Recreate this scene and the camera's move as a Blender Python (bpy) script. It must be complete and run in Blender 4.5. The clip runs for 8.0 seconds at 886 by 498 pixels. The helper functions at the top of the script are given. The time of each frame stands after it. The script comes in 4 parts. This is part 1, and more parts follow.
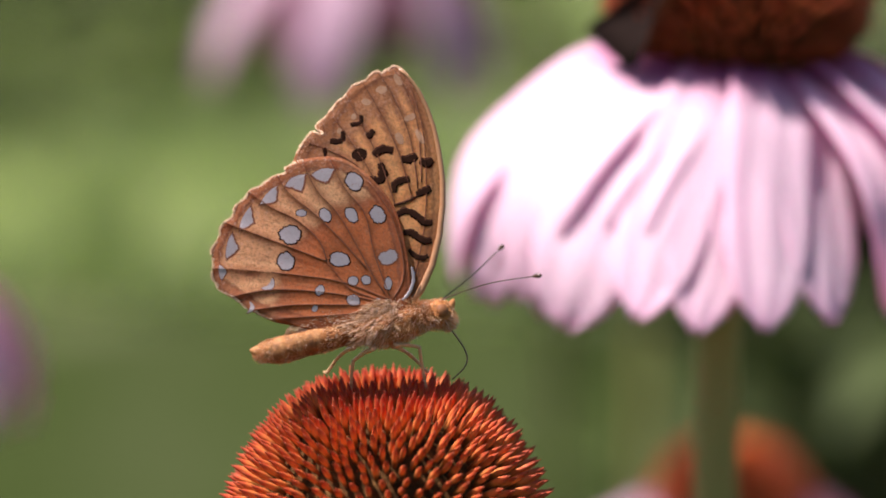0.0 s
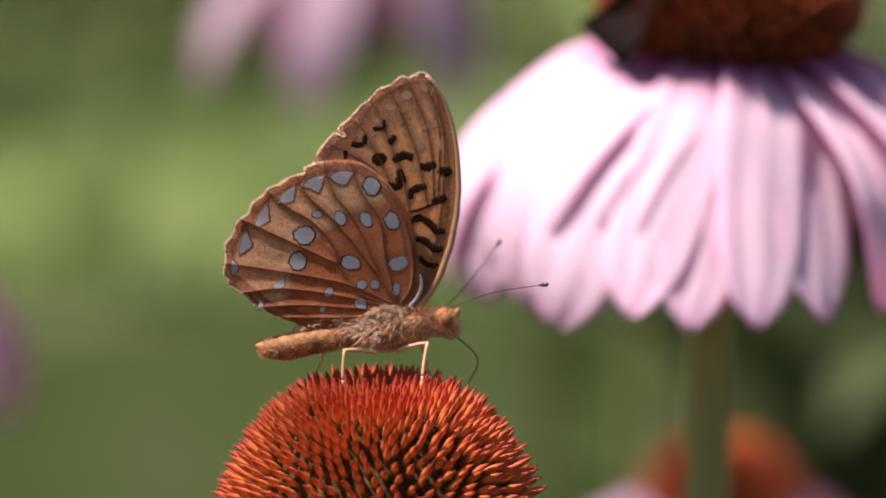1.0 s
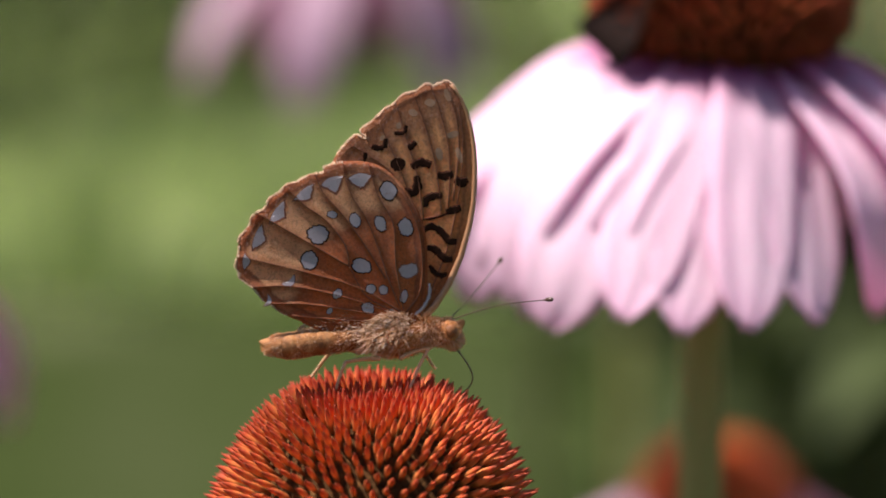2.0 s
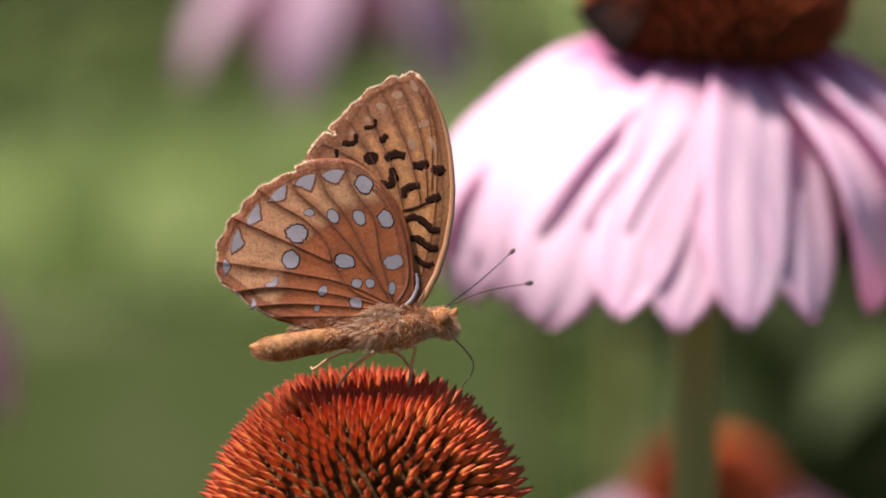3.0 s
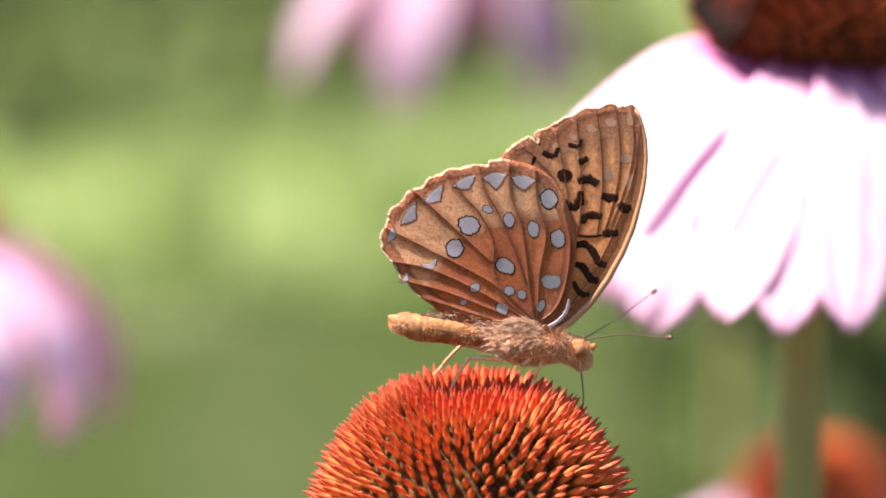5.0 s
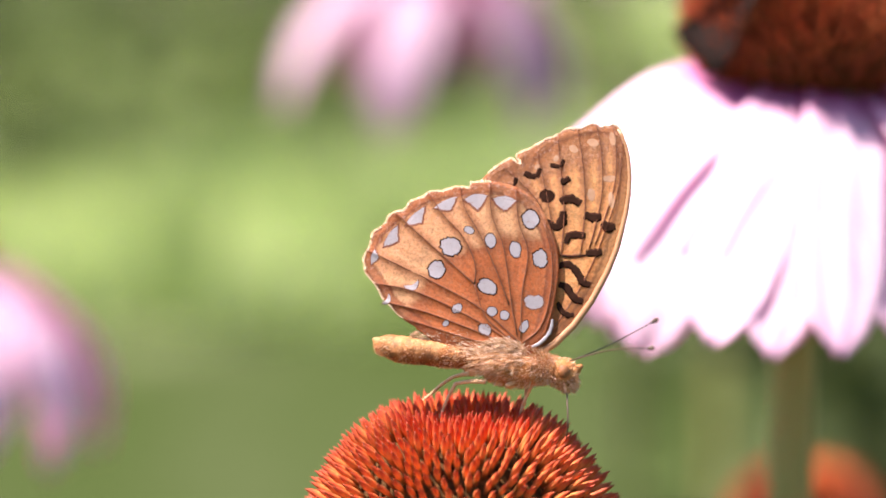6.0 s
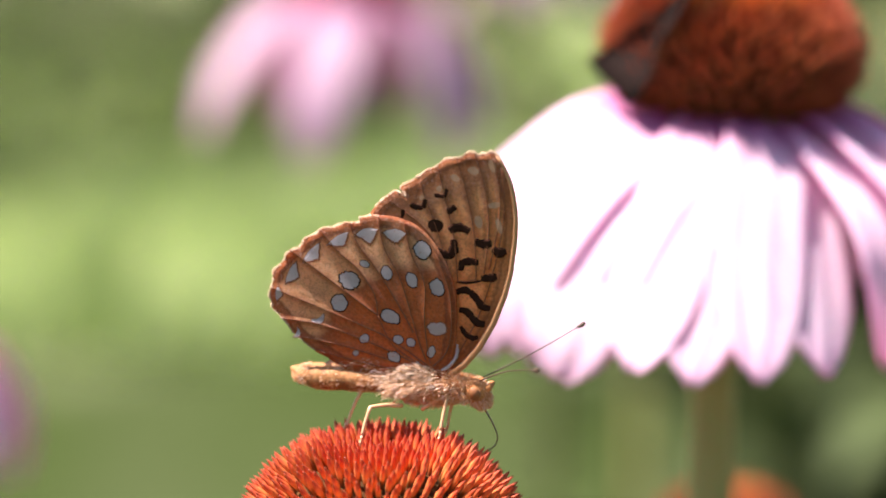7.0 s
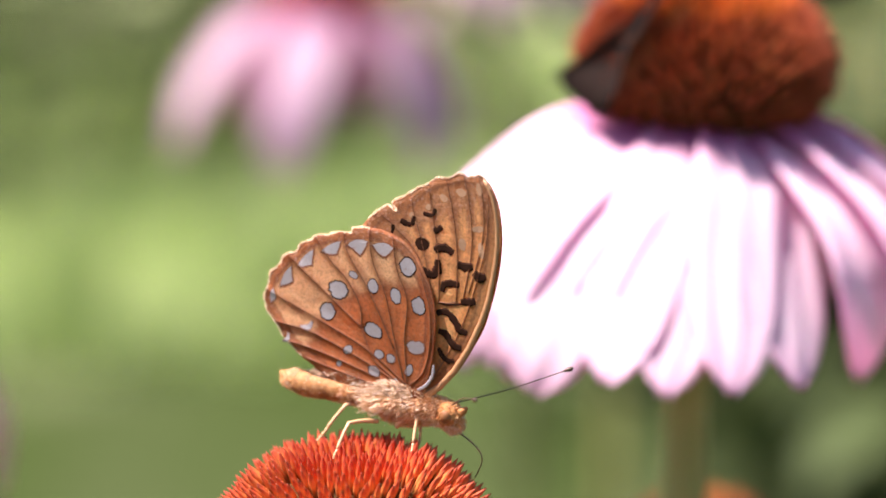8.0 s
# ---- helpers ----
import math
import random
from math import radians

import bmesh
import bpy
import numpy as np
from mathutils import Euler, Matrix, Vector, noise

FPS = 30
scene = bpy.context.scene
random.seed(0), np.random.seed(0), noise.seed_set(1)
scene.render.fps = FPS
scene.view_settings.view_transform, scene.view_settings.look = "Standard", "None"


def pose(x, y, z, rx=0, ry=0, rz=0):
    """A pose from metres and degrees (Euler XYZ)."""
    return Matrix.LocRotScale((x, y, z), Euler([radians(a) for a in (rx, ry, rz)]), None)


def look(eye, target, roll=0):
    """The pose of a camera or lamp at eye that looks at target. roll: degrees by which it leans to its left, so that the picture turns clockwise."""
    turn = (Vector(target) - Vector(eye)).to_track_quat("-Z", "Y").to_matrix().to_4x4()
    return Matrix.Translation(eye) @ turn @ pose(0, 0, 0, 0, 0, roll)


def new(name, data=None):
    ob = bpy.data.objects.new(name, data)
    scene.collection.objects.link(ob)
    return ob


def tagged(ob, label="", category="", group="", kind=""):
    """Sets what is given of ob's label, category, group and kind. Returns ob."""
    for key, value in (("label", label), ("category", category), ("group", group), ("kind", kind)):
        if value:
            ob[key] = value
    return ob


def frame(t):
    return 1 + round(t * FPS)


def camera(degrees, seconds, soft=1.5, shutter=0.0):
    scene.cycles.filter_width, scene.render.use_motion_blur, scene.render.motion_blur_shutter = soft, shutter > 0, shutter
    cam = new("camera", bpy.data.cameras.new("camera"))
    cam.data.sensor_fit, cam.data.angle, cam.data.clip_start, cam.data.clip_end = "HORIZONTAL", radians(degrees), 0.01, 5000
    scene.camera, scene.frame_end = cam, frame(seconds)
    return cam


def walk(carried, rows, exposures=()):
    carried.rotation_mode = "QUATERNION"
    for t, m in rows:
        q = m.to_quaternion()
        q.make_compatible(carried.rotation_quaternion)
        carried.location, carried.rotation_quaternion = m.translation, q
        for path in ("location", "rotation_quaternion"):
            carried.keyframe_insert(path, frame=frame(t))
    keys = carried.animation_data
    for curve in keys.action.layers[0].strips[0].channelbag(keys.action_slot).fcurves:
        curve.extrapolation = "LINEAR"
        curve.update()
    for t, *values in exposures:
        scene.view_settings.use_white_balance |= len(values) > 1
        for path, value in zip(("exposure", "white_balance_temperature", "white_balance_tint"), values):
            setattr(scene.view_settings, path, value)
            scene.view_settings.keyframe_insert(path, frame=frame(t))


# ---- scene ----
EYE = (0.0, -0.42, 0.86)
cam = camera(16.0, 8.0, soft=1.75)
cam.data.dof.use_dof = True
cam.data.dof.focus_distance = 0.417
cam.data.dof.aperture_fstop = 10.2
walk(cam, [
    (0, pose(*EYE, 82.000, 0, 0.000)),
    (0.5, pose(*EYE, 81.938, 0, -0.051)),
    (1, pose(*EYE, 81.954, 0, -0.144)),
    (1.5, pose(*EYE, 82.000, 0, -0.190)),
    (1.7, pose(*EYE, 81.985, 0, -0.205)),
    (2.8, pose(*EYE, 82.092, 0, -0.503)),
    (3, pose(*EYE, 81.969, 0, -0.380)),
    (3.5, pose(*EYE, 81.764, 0, -0.175)),
    (4, pose(*EYE, 81.985, 0, 0.801)),
    (4.5, pose(*EYE, 81.897, 0, 1.479)),
    (4.7, pose(*EYE, 81.918, 0, 1.592)),
    (5.8, pose(*EYE, 82.298, 0, 1.335)),
    (6, pose(*EYE, 82.442, 0, 1.366)),
    (6.5, pose(*EYE, 82.739, 0, 0.421)),
    (7, pose(*EYE, 82.955, 0, -0.092)),
    (7.5, pose(*EYE, 83.119, 0, -0.452)),
    (8, pose(*EYE, 83.171, 0, -0.585)),
], exposures=[(t, stops, 6850, 32) for t, stops in ((0, 1.02), (0.5, 0.96), (3.5, 0.88), (3.75, 0.98), (4, 1.45), (4.4, 1.90), (6.5, 1.88), (8, 1.76))])


# ---- daylight ----
SUN_WAY = Vector((-0.44, -0.065, 0.885)).normalized()  # towards the sun
world = bpy.data.worlds.new("sky")
scene.world = world
world.use_nodes = True
wn = world.node_tree
sky = wn.nodes.new("ShaderNodeTexSky")
sky.sky_type, sky.sun_disc = "NISHITA", False
sky.sun_elevation, sky.sun_rotation = math.asin(SUN_WAY.z), radians(270)
wn.links.new(sky.outputs[0], wn.nodes["Background"].inputs[0])
wn.nodes["Background"].inputs[1].default_value = 0.064
sun = bpy.data.lights.new("sun", "SUN")
sun.energy, sun.angle, sun.color = 4.7, radians(0.53), (1.0, 0.95, 0.88)
sun_ob = new("sun", sun)
sun_ob.matrix_world = look(SUN_WAY * 30, (0, 0, 0))


# ---- materials ----
class Mat:
    """A small builder of node materials."""

    def __init__(self, name, rough=0.6, metal=0.0, spec=0.4):
        self.m = bpy.data.materials.new(name)
        self.m.use_nodes = True
        self.t = self.m.node_tree
        self.b = self.t.nodes["Principled BSDF"]
        self.b.inputs["Roughness"].default_value = rough
        self.b.inputs["Metallic"].default_value = metal
        self.b.inputs["Specular IOR Level"].default_value = spec

    def node(self, kind, **values):
        n = self.t.nodes.new(kind)
        for k, v in values.items():
            n.inputs[k.replace("_", " ")].default_value = v
        return n

    def link(self, a, b):
        self.t.links.new(a, b)

    def coord(self, kind="Object", scale=(1, 1, 1)):
        c = self.node("ShaderNodeTexCoord")
        m = self.node("ShaderNodeMapping")
        m.inputs["Scale"].default_value = scale
        self.link(c.outputs[kind], m.inputs["Vector"])
        return m.outputs[0]

    def noise(self, scale, detail=3, kind="Object", stretch=(1, 1, 1), rough=0.55):
        n = self.node("ShaderNodeTexNoise", Scale=scale, Detail=detail, Roughness=rough)
        self.link(self.coord(kind, stretch), n.inputs["Vector"])
        return n.outputs["Fac"]

    def ramp(self, fac, stops):
        r = self.node("ShaderNodeValToRGB")
        e = r.color_ramp.elements
        while len(e) < len(stops):
            e.new(0.5)
        for el, (p, c) in zip(e, stops):
            el.position, el.color = p, (*c, 1)
        self.link(fac, r.inputs[0])
        return r.outputs[0]

    def mix(self, fac, a, b, mode="MIX"):
        n = self.t.nodes.new("ShaderNodeMix")
        n.data_type, n.blend_type = "RGBA", mode
        for sock, v in ((n.inputs[0], fac), (n.inputs[6], a), (n.inputs[7], b)):
            if isinstance(v, (int, float)):
                sock.default_value = v
            elif isinstance(v, tuple):
                sock.default_value = (*v, 1)
            else:
                self.link(v, sock)
        return n.outputs[2]

    def math(self, op, a, b=0.0):
        n = self.t.nodes.new("ShaderNodeMath")
        n.operation = op
        for sock, v in ((n.inputs[0], a), (n.inputs[1], b)):
            if isinstance(v, (int, float)):
                sock.default_value = v
            else:
                self.link(v, sock)
        return n.outputs[0]

    def uv(self):
        c = self.node("ShaderNodeTexCoord")
        s = self.node("ShaderNodeSeparateXYZ")
        self.link(c.outputs["UV"], s.inputs[0])
        return s.outputs[0], s.outputs[1]

    def chance(self):
        return self.node("ShaderNodeObjectInfo").outputs["Random"]

    def island(self):
        return self.node("ShaderNodeNewGeometry").outputs["Random Per Island"]

    def colour(self, c):
        if isinstance(c, tuple):
            self.b.inputs["Base Color"].default_value = (*c, 1)
        else:
            self.link(c, self.b.inputs["Base Color"])
        self.c = c
        return self

    def bump(self, height, strength, distance):
        n = self.node("ShaderNodeBump", Strength=strength, Distance=distance)
        self.link(height, n.inputs["Height"])
        self.link(n.outputs[0], self.b.inputs["Normal"])
        return self

    def translucent(self, share, tint=(1, 1, 1)):
        t = self.node("ShaderNodeBsdfTranslucent")
        if isinstance(self.c, tuple):
            t.inputs[0].default_value = tuple(a * b for a, b in zip(self.c, tint)) + (1,)
        else:
            self.link(self.mix(1.0, self.c, tint, "MULTIPLY"), t.inputs[0])
        x = self.node("ShaderNodeMixShader")
        x.inputs[0].default_value = share
        self.link(self.b.outputs[0], x.inputs[1])
        self.link(t.outputs[0], x.inputs[2])
        self.link(x.outputs[0], self.t.nodes["Material Output"].inputs[0])
        return self


MM = 0.001


def lawn_material():
    k = Mat("lawn", 0.95, spec=0.0)
    big = k.noise(3.4, 3, stretch=(1, 0.2, 1))
    mid = k.noise(11.0, 4, stretch=(1, 0.3, 1))
    c = k.ramp(big, [(0.30, (0.20, 0.265, 0.120)), (0.46, (0.355, 0.43, 0.215)), (0.66, (0.62, 0.68, 0.42))])
    c = k.mix(k.math("MULTIPLY", mid, 0.45), c, (0.12, 0.166, 0.057))
    # near strip painted dark green for plants and shade there, with an uneven edge
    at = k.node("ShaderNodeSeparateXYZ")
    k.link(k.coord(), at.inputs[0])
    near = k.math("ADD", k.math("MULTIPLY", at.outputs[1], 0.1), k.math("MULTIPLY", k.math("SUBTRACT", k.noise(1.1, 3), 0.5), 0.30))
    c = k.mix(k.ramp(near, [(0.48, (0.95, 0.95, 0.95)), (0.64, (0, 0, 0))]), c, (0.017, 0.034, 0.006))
    return k.colour(c).bump(k.noise(60, 3), 0.6, 0.02).m


def leaf_material(name, dark, light):
    k = Mat(name, 0.6, spec=0.2)
    c = k.mix(k.noise(30, 3), dark, light)
    c = k.mix(k.math("MULTIPLY", k.chance(), 0.5), c, light)
    k.colour(c).bump(k.noise(140, 3), 0.3, 0.002)
    return k.translucent(0.35, (1.2, 1.3, 0.6)).m


def grass_material():
    k = Mat("grass", 0.5, spec=0.3)
    c = k.ramp(k.island(), [(0.0, (0.125, 0.205, 0.065)), (0.55, (0.31, 0.43, 0.19)), (1.0, (0.54, 0.63, 0.36))])
    patch_of = k.noise(2.6, 2, stretch=(1, 0.4, 1))
    c = k.mix(k.ramp(patch_of, [(0.50, (0, 0, 0)), (0.66, (0.30, 0.30, 0.30))]), c, (0.60, 0.68, 0.38))
    c = k.mix(k.ramp(patch_of, [(0.34, (0.6, 0.6, 0.6)), (0.46, (0, 0, 0))]), c, (0.12, 0.19, 0.06))
    return k.colour(c).translucent(0.4, (1.2, 1.3, 0.6)).m


def petal_material(name, tone):
    k = Mat(name, 0.5, spec=0.35)
    u, v = k.uv()
    streak = k.noise(5.0, 4, "UV", (7, 0.5, 1))
    c = k.ramp(streak, [(0.3, (0.80, 0.58, 0.71)), (0.5, (0.92, 0.81, 0.87)), (0.7, (0.95, 0.90, 0.93))])
    c = k.mix(k.ramp(v, [(0.0, (1, 1, 1)), (0.16, (0.9, 0.9, 0.9)), (0.34, (0.0, 0.0, 0.0))]), c, (0.50, 0.09, 0.28))
    edge = k.math("ABSOLUTE", k.math("SUBTRACT", u, 0.5))
    c = k.mix(k.ramp(edge, [(0.34, (0, 0, 0)), (0.5, (0.3, 0.3, 0.3))]), c, (0.84, 0.55, 0.72))
    c = k.mix(k.ramp(v, [(0.80, (0, 0, 0)), (1.0, (0.5, 0.5, 0.5))]), c, (0.82, 0.48, 0.68))
    c = k.mix(k.math("MULTIPLY", k.chance(), 0.2), c, (0.72, 0.46, 0.66))
    c = k.mix(1.0, c, tone, "MULTIPLY")
    k.colour(c).bump(k.noise(9.0, 3, "UV", (9, 0.4, 1)), 0.35, 0.0006)
    return k.translucent(0.40, (1.10, 0.74, 0.92)).m


def spine_material(name, stops, red, thin=0.15):
    k = Mat(name, 0.56, spec=0.22)
    u, v = k.uv()
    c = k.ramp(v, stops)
    c = k.mix(k.math("MULTIPLY", u, 0.62), c, red)
    c = k.mix(k.math("MULTIPLY", k.noise(900, 2), 0.25), c, stops[2][1])
    return k.colour(c).bump(k.noise(2500, 2), 0.2, 0.0002).translucent(thin, (1.2, 0.9, 0.6)).m


def core_material():
    k = Mat("cone_core", 0.95, spec=0.05)
    c = k.ramp(k.noise(700, 4), [(0.35, (0.030, 0.016, 0.007)), (0.58, (0.080, 0.040, 0.014)), (0.75, (0.17, 0.095, 0.032))])
    return k.colour(c).bump(k.noise(900, 3), 0.8, 0.0005).m


def stem_material():
    k = Mat("stem", 0.6, spec=0.3)
    c = k.mix(k.noise(60, 3, stretch=(1, 1, 0.1)), (0.20, 0.22, 0.060), (0.30, 0.27, 0.09))
    return k.colour(c).bump(k.noise(900, 2), 0.4, 0.0004).m


def wing_material(name, stops, fleck, cream, reach, powder_glint, margin, depth, rust=0.7, glow=(1.60, 0.82, 0.36), share=0.42):
    """Scaled wing: bands from the root (v = 0) to the margin (v = 1); "cells" holds the millimetres to the nearest rib and to the rim."""
    k = Mat(name, 0.55, spec=0.35)
    _, v = k.uv()
    cell = k.node("ShaderNodeUVMap")
    cell.uv_map = "cells"
    sep = k.node("ShaderNodeSeparateXYZ")
    k.link(cell.outputs[0], sep.inputs[0])
    grain = k.math("SUBTRACT", k.noise(1500, 3), 0.5)
    rib = k.math("ADD", sep.outputs[0], k.math("MULTIPLY", grain, 0.9))
    rim = k.math("ADD", sep.outputs[1], k.math("MULTIPLY", grain, 0.8))
    wob = k.math("MULTIPLY", k.math("SUBTRACT", k.noise(330, 3), 0.5), 0.13)
    c = k.ramp(k.math("ADD", v, wob), stops)
    rays = k.noise(3.0, 4, "UV", (40, 2.2, 1))
    c = k.mix(k.math("MULTIPLY", k.ramp(rays, [(0.45, (0, 0, 0)), (0.70, (1, 1, 1))]), 0.30), c, fleck)
    # cream hearts of the cells, towards the margin
    outer = k.ramp(k.math("ADD", v, wob), [(reach[0], (0, 0, 0)), (reach[0] + 0.07, (1, 1, 1)), (reach[1], (1, 1, 1)), (reach[1] + 0.06, (0.1, 0.1, 0.1))])
    heart = k.ramp(rib, [(0.45, (0, 0, 0)), (1.0, (1, 1, 1))])
    c = k.mix(k.math("MULTIPLY", k.math("MULTIPLY", outer, heart), 0.75), c, cream)
    # brown shades along the ribs
    c = k.mix(k.math("MULTIPLY", k.ramp(rib, [(0.08, (1, 1, 1)), (0.26, (0.45, 0.45, 0.45)), (0.60, (0, 0, 0))]), 0.40), c, (0.175, 0.046, 0.013))
    # rust-brown margin
    c = k.mix(k.math("MULTIPLY", k.ramp(k.math("MULTIPLY", rim, 0.25), [(depth * 0.25 - 0.05, (1, 1, 1)), (depth * 0.25 + 0.03, (0, 0, 0))]), rust), c, k.mix(k.noise(900, 3), margin, tuple(1.5 * q for q in margin)))
    # two dusky lines inside the rim
    ring = k.ramp(k.math("MULTIPLY", rim, 0.25), [(0.06, (0, 0, 0)), (0.11, (1, 1, 1)), (0.17, (0.35, 0.35, 0.35)), (0.30, (0.2, 0.2, 0.2)), (0.37, (0.9, 0.9, 0.9)), (0.46, (0, 0, 0))])
    c = k.mix(k.math("MULTIPLY", ring, 0.62), c, (0.13, 0.038, 0.012))
    # worn patches, and pale flecks for powder and painted-in glints of the scales
    c = k.mix(k.math("MULTIPLY", k.ramp(k.noise(300, 4), [(0.5, (0, 0, 0)), (0.66, (1, 1, 1))]), 0.22), c, (0.12, 0.032, 0.008))
    c = k.mix(k.math("MULTIPLY", k.ramp(k.noise(2900, 3, rough=0.7), [(0.48, (0, 0, 0)), (0.62, (1, 1, 1))]), 0.32), c, (0.10, 0.030, 0.010))
    pale = k.math("MULTIPLY", k.ramp(k.noise(1900, 4, rough=0.75), [(0.53, (0, 0, 0)), (0.63, (1, 1, 1))]), k.ramp(v, [(powder_glint, (0.10, 0.10, 0.10)), (powder_glint + 0.14, (0.34, 0.34, 0.34))]))
    c = k.mix(pale, c, (0.62, 0.48, 0.36))
    swell = k.ramp(k.math("MULTIPLY", sep.outputs[0], 0.5), [(0.0, (1, 1, 1)), (0.14, (0.35, 0.35, 0.35)), (0.7, (0.0, 0.0, 0.0))])
    h = k.math("ADD", k.math("MULTIPLY", k.noise(2600, 4, rough=0.75), 1.1), k.math("MULTIPLY", k.noise(3.0, 4, "UV", (70, 3.0, 1)), 0.25))
    k.colour(c).bump(k.math("ADD", h, k.math("MULTIPLY", swell, 1.1)), 1.0, 0.00026)
    return k.translucent(share, glow).m


def plain(name, c1, c2, scale, rough=0.5, metal=0.0, spec=0.4, bump=0.3, depth=0.0002):
    k = Mat(name, rough, metal, spec)
    k.colour(k.mix(k.noise(scale, 4), c1, c2))
    return k.bump(k.noise(scale * 2.2, 3), bump, depth).m


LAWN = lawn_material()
GRASS = grass_material()
LEAF = leaf_material("leaf", (0.036, 0.064, 0.020), (0.078, 0.116, 0.038))
PETAL = petal_material("petal", (1.0, 1.0, 1.0))
# petal colour toned down to stand for the shade on flowers behind
PETAL_SHADED = petal_material("shaded_petal", (0.64, 0.55, 0.60))
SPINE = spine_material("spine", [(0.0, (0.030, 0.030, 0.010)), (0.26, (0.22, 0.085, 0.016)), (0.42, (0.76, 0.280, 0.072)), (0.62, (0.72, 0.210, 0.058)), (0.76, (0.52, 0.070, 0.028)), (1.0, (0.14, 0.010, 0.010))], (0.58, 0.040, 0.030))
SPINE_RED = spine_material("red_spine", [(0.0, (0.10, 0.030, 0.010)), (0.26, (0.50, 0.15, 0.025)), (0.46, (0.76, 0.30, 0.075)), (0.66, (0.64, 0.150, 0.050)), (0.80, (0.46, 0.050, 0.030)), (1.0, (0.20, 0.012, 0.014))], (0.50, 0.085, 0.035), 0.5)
# rusty flank spines coloured darker for shade, top spines brighter for the sunlit cap
SPINE_SHADED = spine_material("shaded_rusty_spine", [(0.0, (0.020, 0.012, 0.006)), (0.35, (0.07, 0.022, 0.008)), (0.60, (0.54, 0.150, 0.046)), (0.82, (0.44, 0.090, 0.030)), (1.0, (0.08, 0.008, 0.007))], (0.15, 0.015, 0.010))
SPINE_SUNLIT = spine_material("sunlit_spine", [(0.0, (0.05, 0.020, 0.008)), (0.35, (0.22, 0.070, 0.014)), (0.60, (0.66, 0.19, 0.030)), (0.82, (0.64, 0.16, 0.026)), (1.0, (0.36, 0.06, 0.014))], (0.34, 0.040, 0.014))
CORE = core_material()
STEM = stem_material()
HIND = wing_material("hind_wing_scales", [
    (0.0, (0.34, 0.130, 0.042)), (0.10, (0.52, 0.155, 0.034)), (0.56, (0.53, 0.158, 0.034)), (0.63, (0.36, 0.115, 0.032)),
    (0.69, (0.57, 0.325, 0.145)), (0.83, (0.55, 0.305, 0.130)), (1.0, (0.50, 0.26, 0.10))],
    (0.54, 0.28, 0.11), (0.72, 0.50, 0.24), (0.62, 0.94), 0.80, (0.32, 0.085, 0.018), 1.7)
FORE = wing_material("fore_wing_scales", [
    (0.0, (0.40, 0.15, 0.045)), (0.30, (0.68, 0.33, 0.090)), (0.68, (0.64, 0.33, 0.115)), (0.76, (0.52, 0.27, 0.105)),
    (0.82, (0.42, 0.19, 0.070)), (0.90, (0.48, 0.25, 0.105)), (0.95, (0.44, 0.19, 0.062)), (1.0, (0.44, 0.20, 0.068))],
    (0.58, 0.36, 0.17), (0.80, 0.50, 0.18), (0.20, 0.80), 0.72, (0.30, 0.11, 0.034), 2.0, 0.4)


def silver_material():
    k = Mat("silver_scales", 0.5, 0.1, 0.5)
    c = k.mix(k.noise(2200, 4), (0.42, 0.42, 0.43), (0.33, 0.325, 0.33))
    c = k.mix(k.math("MULTIPLY", k.ramp(k.noise(2600, 4, rough=0.75), [(0.57, (0, 0, 0)), (0.66, (1, 1, 1))]), 0.5), c, (0.30, 0.18, 0.11))
    return k.colour(c).bump(k.noise(3400, 4, rough=0.7), 0.5, 0.00008).translucent(0.25, (1.3, 1.25, 1.2)).m


SILVER = silver_material()
BLACK = plain("black_scales", (0.012, 0.006, 0.004), (0.042, 0.017, 0.009), 2600, 0.9, 0.0, 0.05, 0.3, 0.0001)
RIB = plain("wing_rib", (0.12, 0.030, 0.010), (0.24, 0.085, 0.028), 1500, 0.45, 0.0, 0.5)
FRINGE = plain("wing_fringe", (0.62, 0.49, 0.33), (0.36, 0.21, 0.11), 900, 0.7)
BUFF = plain("buff_scales", (0.48, 0.31, 0.19), (0.30, 0.14, 0.06), 1700, 0.6, 0.0, 0.3, 0.5, 0.0001)
EDGE = plain("leading_edge", (0.30, 0.13, 0.05), (0.42, 0.25, 0.12), 1200, 0.4, 0.0, 0.5)


def fur_material(name, stops):
    k = Mat(name, 0.6, spec=0.25)
    return k.colour(k.ramp(k.island(), stops)).translucent(0.25, (1.2, 1.0, 0.8)).m


FUR = fur_material("fur", [(0.0, (0.48, 0.21, 0.060)), (0.4, (0.68, 0.38, 0.15)), (0.75, (0.80, 0.58, 0.34)), (1.0, (0.88, 0.78, 0.62))])
FUR_PALE = fur_material("pale_fur", [(0.0, (0.44, 0.25, 0.11)), (0.4, (0.63, 0.45, 0.27)), (0.75, (0.76, 0.62, 0.45)), (1.0, (0.86, 0.79, 0.67))])
BODY = plain("body", (0.24, 0.085, 0.022), (0.56, 0.27, 0.09), 1100, 0.65, 0.0, 0.25, 0.9, 0.00025)


